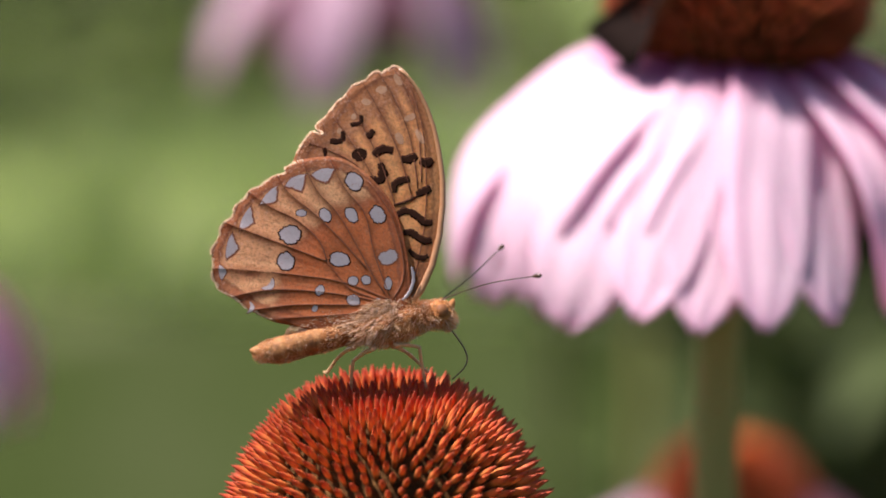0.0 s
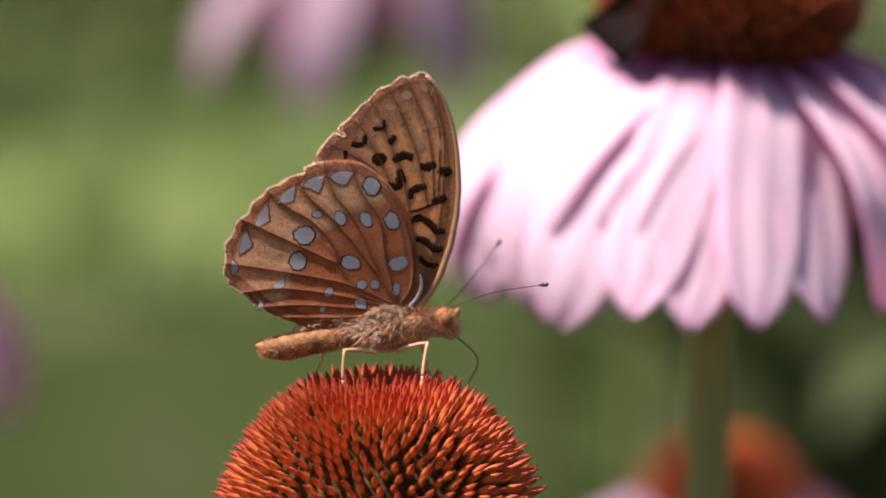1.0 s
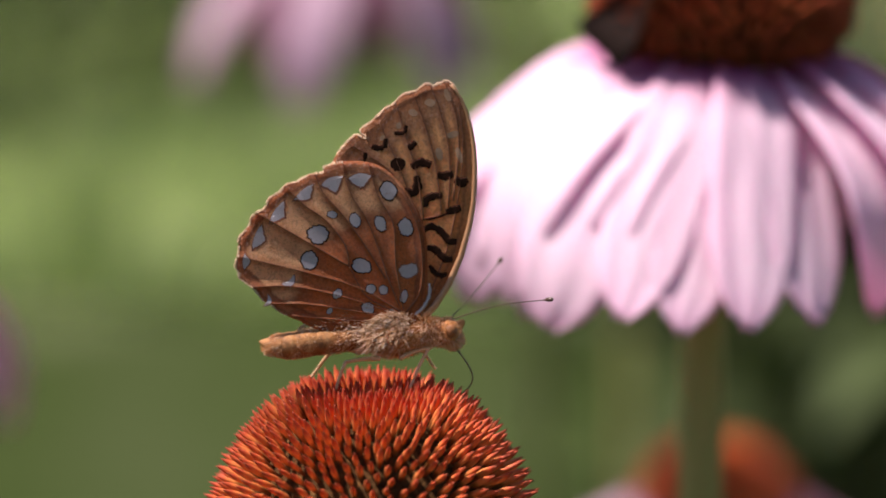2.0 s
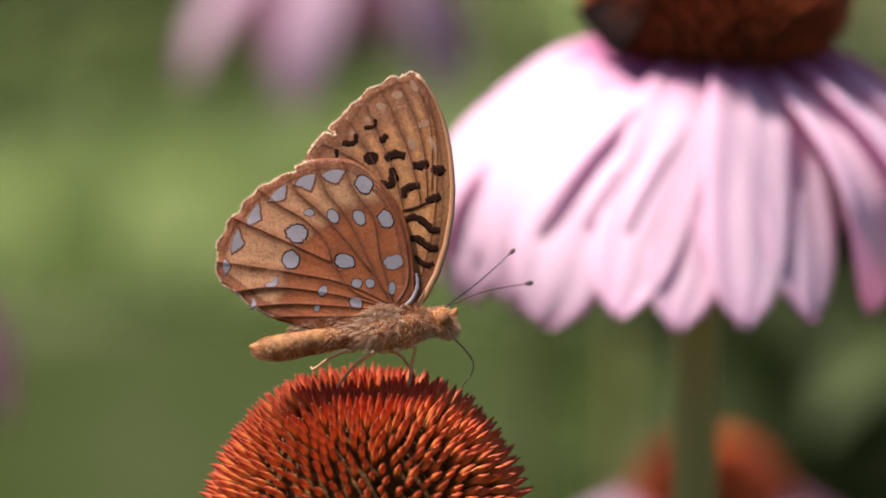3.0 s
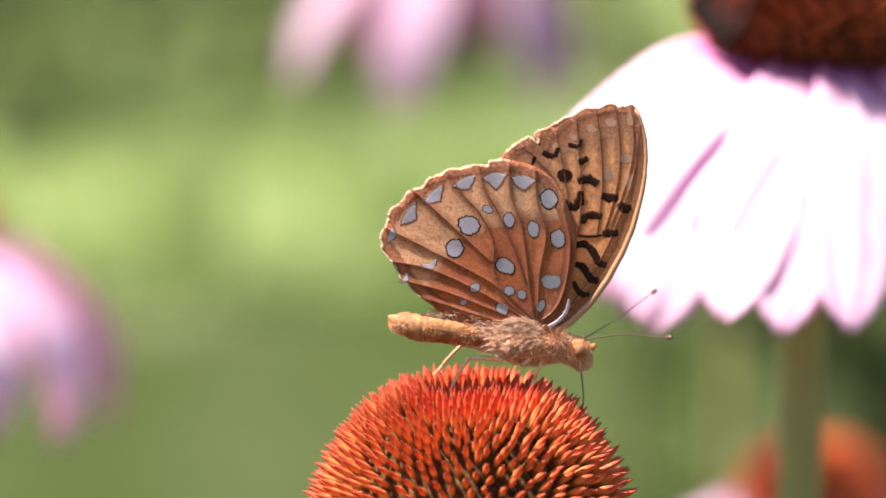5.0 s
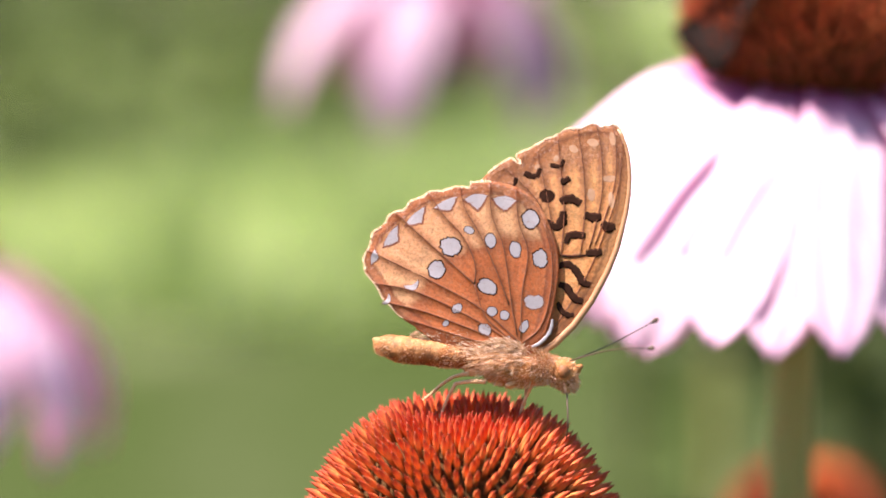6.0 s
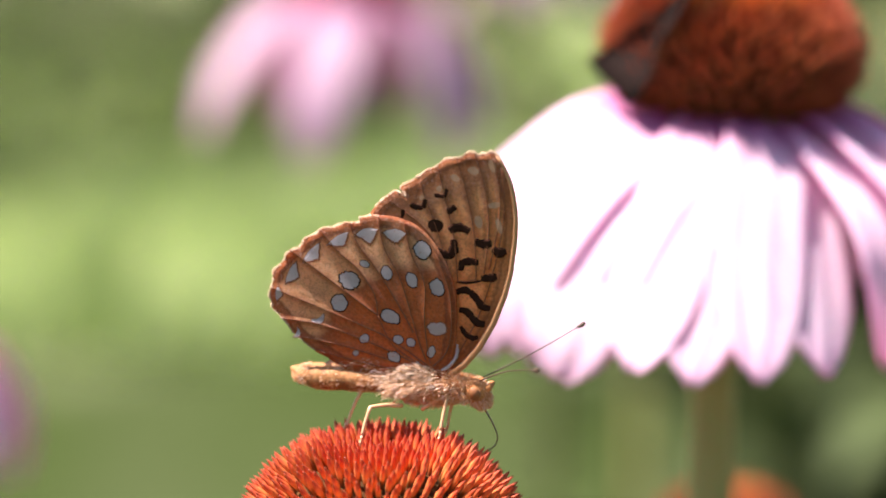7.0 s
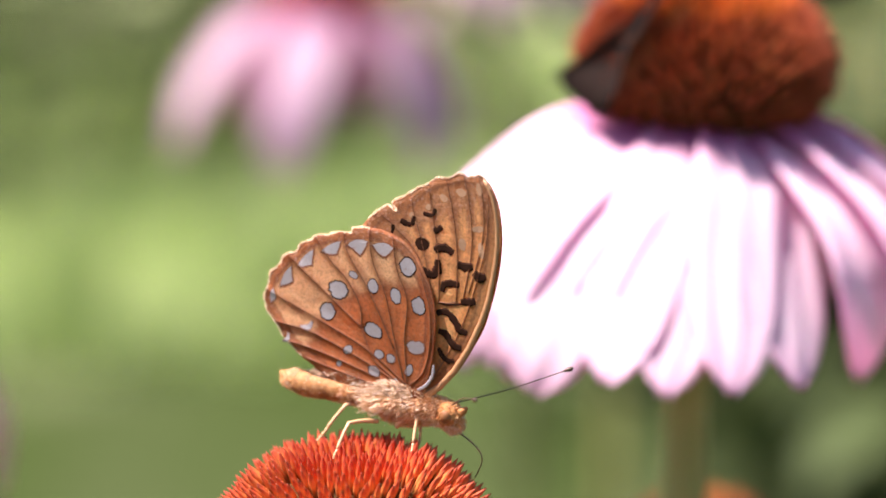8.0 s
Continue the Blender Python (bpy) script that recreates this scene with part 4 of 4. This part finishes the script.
    # stout leading edge and pale frayed outer margin
    edge = [(1.4, 0.1), (4.6, 2.3), (8.1, 6.7), (10.9, 12.0), (12.1, 15.8), (12.9, 19.2), (13.3, 22.7), (13.1, 26.2), (12.5, 28.4), (11.7, 29.9)]
    stroke("leading_edge", edge, 1.0, fore_relief, fore, EDGE, 0.03, sides=8, flat=0.55)
    for wing_ob, rim, relief, lo, hi in ((fore, rim_f, fore_relief, 0.40, 0.80), (hind, rim_h, hind_relief, 0.38, 0.82)):
        rng = random.Random(8)
        bm = bmesh.new()
        n = len(rim)
        for j in range(int(lo * n), int(hi * n)):
            for _ in range(6):
                p = rim[j].lerp(rim[(j + 1) % n], rng.random())
                d = (p - (FORE_ROOT if wing_ob is fore else HIND_ROOT)).normalized()
                a = d.cross(Vector((0, 1, 0))) * rng.uniform(0.04, 0.10)
                h = rng.uniform(0.10, 0.34) * (1 + 0.8 * noise.noise((j * 0.25, 0, 4)))
                y = relief(p.x, p.z) + rng.uniform(-0.03, 0.08)
                vs = [p - d * 0.25 + a, p - d * 0.25 - a, p + d * h + a * rng.uniform(-1, 1)]
                vs = [bm.verts.new((v.x * MM, (y + dy) * MM, v.z * MM)) for v, dy in zip(vs, (0, 0, rng.uniform(-0.12, 0.12)))]
                top = bm.verts.new(((p - d * 0.1).x * MM, (y - 0.05) * MM, (p - d * 0.1).z * MM))
                bm.faces.new(vs)
                bm.faces.new((vs[0], vs[2], top))
                bm.faces.new((vs[1], top, vs[2]))
        part("fringe", bm, FRINGE, wing_ob, "pale frayed fringe")
    # body
    bm = blob(bmesh.new(), (-1.5 * MM, 0, -2.1 * MM), (4.7 * MM, 1.9 * MM, 2.2 * MM), 12, 16, Matrix.Rotation(radians(3), 3, "Y"), 0.1)
    thorax = part("thorax", bm, BODY, root, "tan furry thorax")
    fur(thorax, [((-1.5, 0, -2.1), (4.7, 1.9, 2.2), (-1.2, 0, -0.1), 0.6), ((-3.4, -0.5, -1.2), (3.2, 1.5, 1.6), (-1.5, -0.2, 0.3), 0.9), ((1.6, 0, -1.8), (2.2, 1.9, 2.0), (-0.5, 0, 0.2), 0.55)], 7500, 1.0, 5, "fine golden fur")
    pts = bezier([(-4.0, 0, -1.3), (-9.0, 0, -0.4), (-13.0, 0, 0.2), (-17.0, 0, 0.6), (-19.2, 0, 1.15), (-20.9, 0, 2.0)], 64)

    def girth(s):
        stops = (1.2, 1.5, 1.75, 1.75, 1.25, 0.12)
        k = min(4, int(s * 5))
        f = s * 5 - k
        ring = 1 + 0.06 * abs(math.sin(s * 7 * math.pi)) ** 0.5
        return MM * ring * (stops[k] + (stops[k + 1] - stops[k]) * f)

    bm = tube(bmesh.new(), [p * MM for p in pts], girth, 18)
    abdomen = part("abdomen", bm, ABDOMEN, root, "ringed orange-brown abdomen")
    fur(abdomen, [((-6.0, 0, -0.9), (3.0, 1.7, 1.7), (-1.5, 0, 0.2), 0.8), ((-10.5, 0, -0.1), (4.4, 1.72, 1.72), (-1.8, 0, 0.2), 0.5), ((-15.2, 0, 0.45), (4.2, 1.78, 1.78), (-1.8, 0, 0.3), 0.5), ((-18.2, 0, 1.0), (2.2, 1.3, 1.35), (-2.2, 0, 0.6), 0.8)], 7500, 0.8, 6, "short tan hairs")
    fur(hind, [((-3.0, -0.9, 0.6), (2.6, 0.25, 1.0), (-1.8, -0.1, 0.25), 0.8), ((-7.0, -0.85, 0.9), (3.5, 0.2, 0.8), (-1.9, -0.1, 0.3), 0.7), ((-11.5, -0.85, 2.4), (4.0, 0.15, 0.9), (-1.9, 0, 0.55), 0.5), ((-6.0, -1.0, 0.0), (5.0, 0.3, 0.7), (-1.9, -0.2, 0.15), 1.0), ((-3.6, -1.1, 0.7), (2.4, 0.3, 1.2), (-1.8, -0.2, 0.35), 0.8)], 4200, 1.3, 9, "silky grey-tan hair at the wing's root", FUR_PALE)
    fur(thorax, [((-4.6, -0.7, -1.0), (3.6, 1.6, 1.8), (-1.6, -0.3, 0.1), 1.0), ((0.4, -0.6, -0.6), (2.6, 1.5, 1.2), (-0.9, -0.3, 0.4), 0.7)], 900, 1.6, 12, "long pale hair", FUR_PALE)
    bm = blob(bmesh.new(), (4.5 * MM, 0, -2.5 * MM), (1.9 * MM, 1.8 * MM, 1.95 * MM), 10, 14, rough=0.1)
    head = part("head", bm, BODY, root, "orange furry head")
    fur(head, [((4.5, 0, -2.5), (1.9, 1.5, 1.95), (0.1, 0, -0.1), 0.6), ((3.2, 0, -2.1), (1.6, 1.9, 1.9), (0.1, 0, 0.2), 0.6), ((5.2, 0, -3.6), (1.2, 1.2, 1.2), (0.4, 0, -0.6), 0.7)], 2600, 0.9, 7, "orange fuzz")
    feelers = []
    for side in (-1, 1):
        bm = blob(bmesh.new(), (4.7 * MM, side * 1.5 * MM, -2.35 * MM), (0.85 * MM, 0.65 * MM, 0.95 * MM), 10, 14)
        part("eye", bm, EYE_SHINE, head, "glossy amber eye")
        bm = blob(bmesh.new(), (6.1 * MM, side * 0.5 * MM, -2.2 * MM), (1.25 * MM, 0.42 * MM, 0.55 * MM), 8, 10, Matrix.Rotation(radians(-38), 3, "Y"), 0.2)
        part("palp", bm, BODY, head, "upturned orange palp")
        start = Vector((5.4, side * 0.6, -0.9))
        tip = start + REACH[side]
        mid = start.lerp(tip, 0.5) + Vector((0, 0, 0.55 if side < 0 else -0.3))
        pts = [p * MM for p in bezier([start, mid, tip], 14)]
        bm = tube(bmesh.new(), [p - pts[0] for p in pts], lambda s: 0.095 * MM * (1 - 0.3 * s), 6)
        way = (pts[-1] - pts[-2]).normalized()
        tube(bm, [pts[-1] - pts[0] + way * MM * k for k in (-0.5, 0.0, 0.4, 0.8, 1.0)], lambda s: MM * (0.08 + 0.25 * math.sin(min(1, s) * 2.9)), 8)
        antenna = part("antenna", bm, DARK, head, "thin dark antenna with a club")
        antenna.location = pts[0]
        feelers.append(antenna)
    return root, feelers


LEG_PLAN = [  # hip, knee and foot in the body's space, and how far the foot stood behind in the beginning, all in mm
    ((-5.6, -1.3, -3.7), (-9.8, -2.2, -4.1), (-13.1, -3.0, -8.2), -1.7),
    ((-2.9, -1.3, -4.3), (1.0, -2.0, -4.5), (-2.6, -3.0, -9.6), -1.9),
    ((-7.6, 1.3, -2.6), (-11.2, 1.9, -2.3), (-15.0, 2.6, -6.2), -3.5),
    ((-2.7, 1.3, -4.2), (0.4, 2.4, -4.9), (-1.6, 3.6, -9.2), -1.5),
]


def build_legs(root):
    legs = []
    for hip, knee, foot, _ in LEG_PLAN:
        h, k, f = Vector(hip), Vector(knee), Vector(foot)
        a, b = (k - h).length * 1.08, (f - k).length * 1.15
        # each bone lies along its own x axis
        bm = tube(bmesh.new(), [p * MM for p in bezier([(0, 0, 0), (a * 0.5, 0, 0.18), (a, 0, 0)], 7)], lambda q: 0.34 * MM * (1 - 0.35 * q), 8)
        leg = part("leg", bm, LEG, root, "slender jointed tan leg")
        bm = tube(bmesh.new(), [p * MM for p in bezier([(-0.1, 0, 0), (b * 0.35, 0, 0.1), (b * 0.65, 0, 0)], 7)], lambda q: 0.25 * MM * (1 - 0.2 * q), 8)
        tube(bm, [p * MM for p in bezier([(b * 0.64, 0, 0), (b * 0.85, 0, -0.1), (b, 0, 0), (b + 0.3, 0, 0.45)], 7)], lambda q: 0.19 * MM * (1 - 0.4 * q), 8)
        for q in (0.7, 0.8, 0.9):  # joints of the foot
            blob(bm, (b * q * MM, 0, -0.05 * MM), (0.26 * MM, 0.22 * MM, 0.22 * MM), 6, 8)
        shin = part("shin", bm, LEG, leg, "thin pale shin and foot")
        legs.append((leg, shin))
    return legs


PROBOSCIS_ROOT, PROBOSCIS_TIP = Vector((5.0, 0, -4.3)), Vector((-0.6, 0, -7.2))


def build_proboscis(root):
    pts = [p * MM for p in bezier([(0, 0, 0), (0.9, 0, -1.6), (1.7, 0, -3.4), (1.9, 0, -4.8), (1.2, 0, -6.0), PROBOSCIS_TIP], 20)]
    return part("proboscis", tube(bmesh.new(), pts, lambda s: 0.125 * MM * (1 - 0.3 * s), 7), DARK, root, "thin dark coiled feeding tube")


def dusky_butterfly():
    """The dark butterfly that rides on the other cone, wings spread over its flanks."""
    root = new("butterfly")
    tagged(root, "dusky brown butterfly with spread wings on a rusty cone", "butterfly")
    bm = blob(bmesh.new(), (-0.004, 0.002, 0.030), (0.009, 0.0022, 0.0022), 10, 12)
    part("body", bm, DUSK, root)
    for rim in ([(-5, -14, 25), (-11, -18, 15), (-18.4, -15, 9), (-25.8, -8, 2.6), (-22, -13, -1.4), (-18.4, -17, -4.2), (-16.4, -19, 0), (-14.8, -20.5, 7), (-9.6, -20, 15.5), (-3.6, -14, 25.5)],
                [(-2, 6, 27), (10, 8, 21), (20, 8, 14), (25, 8, 14.5), (29, 7, 18), (29, 6, 23), (18, 5, 27), (4, 5, 28)]):
        rim = [Vector(p) * MM for p in rim]
        edge = [a.lerp(b, f) + Vector((0, 0, 0.0003 * math.sin(9 * f))) for a, b in zip(rim, rim[1:] + rim[:1]) for f in (0, 0.25, 0.5, 0.75)]
        mid = sum(rim, Vector()) / len(rim)
        bm = bmesh.new()
        skins = []
        for dy in (0.0, 0.0002):
            lift = Vector((0, dy, 0))
            rows = [[bm.verts.new(mid.lerp(p, k) + lift + Vector((0, 0.0006 * noise.noise(p * 180) * k, 0))) for p in edge] for k in (0.33, 0.66, 1.0)]
            skins.append((bm.verts.new(mid + lift), rows))
        n = len(edge)
        for c, rows in skins:
            for j in range(n):
                k = (j + 1) % n
                bm.faces.new((c, rows[0][j], rows[0][k]))
                for a, b in zip(rows, rows[1:]):
                    bm.faces.new((a[j], b[j], b[k], a[k]))
        for j in range(n):
            k = (j + 1) % n
            bm.faces.new((skins[0][1][-1][j], skins[1][1][-1][j], skins[1][1][-1][k], skins[0][1][-1][k]))
        bmesh.ops.recalc_face_normals(bm, faces=bm.faces)
        part("wing", bm, DUSK, root, "dark brown wing")
    return root


# ---- build ----
build_ground()
build_grass()
for x, y, h, w, s in ((-1.55, 7.7, 1.05, 1.8, 1), (-0.45, 9.0, 0.95, 2.0, 2), (0.75, 8.6, 0.98, 2.0, 3), (1.75, 7.6, 1.2, 2.0, 4)):
    shrub(x, y, h, w, s, "dense dark green shrub at the lawn's far edge")
for x, y, h, s in ((0.31, 1.9, 0.86, 14), (0.38, 1.6, 0.80, 15), (0.27, 2.3, 0.76, 19), (0.40, 2.2, 0.84, 26)):
    leafy_plant(x, y, h, 13, 9, s, "tall bushy dark green plant behind the flowers", 0.16)

fly, feelers = fritillary()
legs = build_legs(fly)
proboscis = build_proboscis(fly)
dusky = dusky_butterfly()

LOOSE = [("long", 360 * k / 13 + 9 * (k % 2), 0.9 + 0.05 * (k % 3)) for k in range(13)]
coneflower((-0.0075, -0.0055, 0.7653), (5, 0, 0), "coneflower with an orange-red spiny cone and drooping pink petals", 21, petals=LOOSE, foot=(0.01, 0.01))
coneflower((0.0492, 0.1090, 0.8205), (7, 1, 0), "tall coneflower with pale pink drooping petals and rusty cone", 22, RIPE, 280, [
    ("wide", 178, 1.0), ("wide", 190, 1.03), ("wide", 200, 1.0), ("wide", 209, 0.98), ("wide", 218, 0.95), ("wide", 227, 0.95), ("mid", 236, 1.02), ("steep", 247, 0.92), ("steep", 254, 1.0), ("steep", 265, 0.99), ("steep", 280, 1.0), ("steep", 295, 0.95),
    ("wide", 314, 0.9), ("wide", 327, 1.0), ("wide", 346, 1.0), ("wide", 5, 0.98), ("wide", 30, 1.0), ("wide", 55, 0.95), ("wide", 80, 1.0), ("wide", 105, 0.97), ("wide", 130, 1.0), ("wide", 155, 0.95)], RUST_SHADED, 0.42, (-0.0030, 0.0))
# cone and petals of the low flower take the shade-toned colours
coneflower((0.0815, 0.4500, 0.6640), (0, 0, 40), "low coneflower with a rusty orange cone behind a stem", 23, own=0, kinds=RUST_SHADED, petals=[("level", 360 * k / 13, 1.0) for k in range(13)], foot=(0.02, 0.03))
coneflower((-0.0330, 0.8500, 0.8080), (6, 2, 0), "shaded mauve coneflower with sparse drooping petals", 24, own=0, petals=[("shaded", q, 1.0) for q in (176, 202, 262, 318, 340, 30, 80, 130)], foot=(0.09, 0.05), leaves=0, size=1.27)
coneflower((0.0520, 1.0500, 0.8400), (0, 0, 0), "small mauve coneflower half hidden far behind", 26, own=0, petals=[("shaded", 360 * k / 9 + 20, 1.0) for k in range(9)], foot=(0.05, 0.05), leaves=0, size=1.0)
coneflower((-0.1640, 0.4130, 0.7475), (4, 4, 70), "pink coneflower at the edge of the bed", 25, own=0, petals=[("wide", 360 * k / 15, 1.18 + 0.06 * (k % 2)) for k in range(15)], foot=(-0.02, 0.02))


# ---- movement ----
def motions():
    rows = [
        (0, pose(-0.00556, -0.00805, 0.79418, -16.3, -18.2, 17.0)),
        (0.5, pose(-0.00622, -0.00712, 0.79441, -18.6, -22.0, 19.5)),
        (1, pose(-0.00386, -0.00019, 0.79189, -6.5, -15.4, 13.1)),
        (1.5, pose(-0.00256, -0.00117, 0.79143, -4.1, -13.7, 15.5)),
        (1.7, pose(-0.00201, -0.00180, 0.79139, -3.9, -9.7, 17.7)),
        (2.8, pose(-0.00284, -0.00896, 0.79340, -15.1, -14.2, 15.3)),
        (3, pose(-0.00252, -0.00877, 0.79332, -16.5, -14.8, 15.2)),
        (3.5, pose(0.00083, -0.00646, 0.79171, -10.2, -8.3, -1.7)),
        (4, pose(0.00092, -0.00416, 0.79207, 4.1, -9.3, -2.9)),
        (4.5, pose(0.00225, -0.00485, 0.79049, -1.5, 0.4, 6.7)),
        (4.7, pose(0.00225, -0.00484, 0.79021, -2.0, 1.9, 8.1)),
        (5.8, pose(0.00205, -0.00518, 0.79094, -13.0, -0.8, 3.5)),
        (6, pose(0.00157, -0.00758, 0.79124, -12.0, -0.8, -4.4)),
        (6.5, pose(0.00113, -0.00760, 0.79134, -12.8, -1.6, -6.9)),
        (6.7, pose(0.00105, -0.00700, 0.79137, -9.5, -2.1, -8.2)),
        (7, pose(0.00039, -0.00382, 0.79164, 11.3, -4.9, -15.4)),
        (7.5, pose(0.00205, -0.00216, 0.78950, 7.0, 2.1, -16.7)),
        (8, pose(0.00087, -0.00241, 0.79029, 6.5, -0.5, -26.3)),
    ]
    walk(fly, rows)
    # feet stay planted on the cone while the body turns above them
    rest = rows[8][1]
    for (leg, shin), (hip, knee, foot, back) in zip(legs, LEG_PLAN):
        h, k, f = Vector(hip) * MM, Vector(knee) * MM, Vector(foot) * MM
        a, b, pole = (k - h).length * 1.08, (f - k).length * 1.15, k - (h + f) / 2
        stand = rest @ f
        thigh_rows, shin_rows = [], []
        for t, m in rows:
            to = m.inverted() @ (stand + Vector((back * MM if t < 3.2 else 0, 0, 0)))
            d = (to - h).normalized()
            n = max(abs(a - b) * 1.02, min((a + b) * 0.995, (to - h).length))
            along = (a * a - b * b + n * n) / (2 * n)
            up = (pole - d * pole.dot(d)).normalized()
            bend = h + d * along + up * math.sqrt(max(0.0, a * a - along * along))
            thigh = Matrix.Translation(h) @ (bend - h).to_track_quat("X", "Z").to_matrix().to_4x4()
            lower = Matrix.Translation(bend) @ (h + d * n - bend).to_track_quat("X", "Z").to_matrix().to_4x4()
            thigh_rows.append((t, thigh))
            shin_rows.append((t, thigh.inverted() @ lower))
        walk(leg, thigh_rows)
        walk(shin, shin_rows)
    near, far = feelers
    for feeler, side, swings in (
            (near, -1, ((0, 10.3, -11.5, -2.0), (0.5, 10.0, -11.6, -2.1), (1, 11.4, -10.5, 0.2), (1.7, 10.6, -11.3, 1.1), (2.8, 8.9, -12.7, -0.2), (3, 8.7, -12.8, -1.0), (3.5, 11.3, -10.6, 0.1), (4, 12.0, -9.6, 1.8),
                        (4.5, 9.4, -11.8, 3.2), (4.7, 9.1, -12.2, 2.5), (5.8, 8.3, -13.0, 0.9), (6, 11.0, -10.8, 1.2), (6.5, 10.9, -11.0, 0.8), (7, 10.6, -10.2, 4.8), (7.5, 9.8, -11.1, 4.7), (8, 9.0, -11.8, 4.5))),
            (far, 1, ((0, 12.5, 8.2, 4.0), (0.5, 12.8, 7.2, 5.0), (1, 11.4, 9.1, 5.3), (1.7, 11.2, 9.4, 5.0), (2.8, 12.4, 7.7, 5.2), (3, 13.0, 6.8, 4.9), (3.5, 10.6, 9.1, 6.7), (4, 10.1, 11.3, 3.2),
                      (4.5, 10.4, 10.3, 5.0), (4.7, 10.4, 10.0, 5.4), (5.8, 12.7, 6.5, 6.0), (6, 10.7, 9.4, 5.8), (6.5, 10.7, 9.3, 6.2), (7, 12.1, 9.0, 3.6), (7.5, 12.4, 8.4, 4.2), (8, 13.2, 6.0, 3.6)))):
        root_at = feeler.location.copy()
        walk(feeler, [(t, Matrix.Translation(root_at) @ REACH[side].rotation_difference(Vector(to)).to_matrix().to_4x4()) for t, *to in swings])
    # lean and turn of the feeding tube
    sips = [(0, 12, 0), (0.5, 10, 0), (1, -8, 0), (1.5, -7, 0), (1.7, 2, -40), (2.8, -2, 0), (3, 0, 0), (3.5, -2, 0), (4, 3, 0), (4.5, 4, -80), (5.8, 2, -80), (6.5, 2, -80), (7, 0, -20), (8, -28, 0)]
    walk(proboscis, [(t, Matrix.Translation(PROBOSCIS_ROOT * MM) @ pose(0, 0, 0, 0, a, z)) for t, a, z in sips])
    walk(dusky, [(t, pose(0.0492 + x, 0.109, 0.8210 + z, 0, a, 0)) for t, x, z, a in ((0, 0, 0, 0), (1.5, 0.0005, 0, 1), (2.8, 0.0015, 0.001, 2), (3.5, 0.0020, 0.002, 3), (4.5, 0.0020, 0.002, 4), (6.5, 0.0015, 0.0025, 2), (8, 0.0003, 0.0028, 0))])


motions()
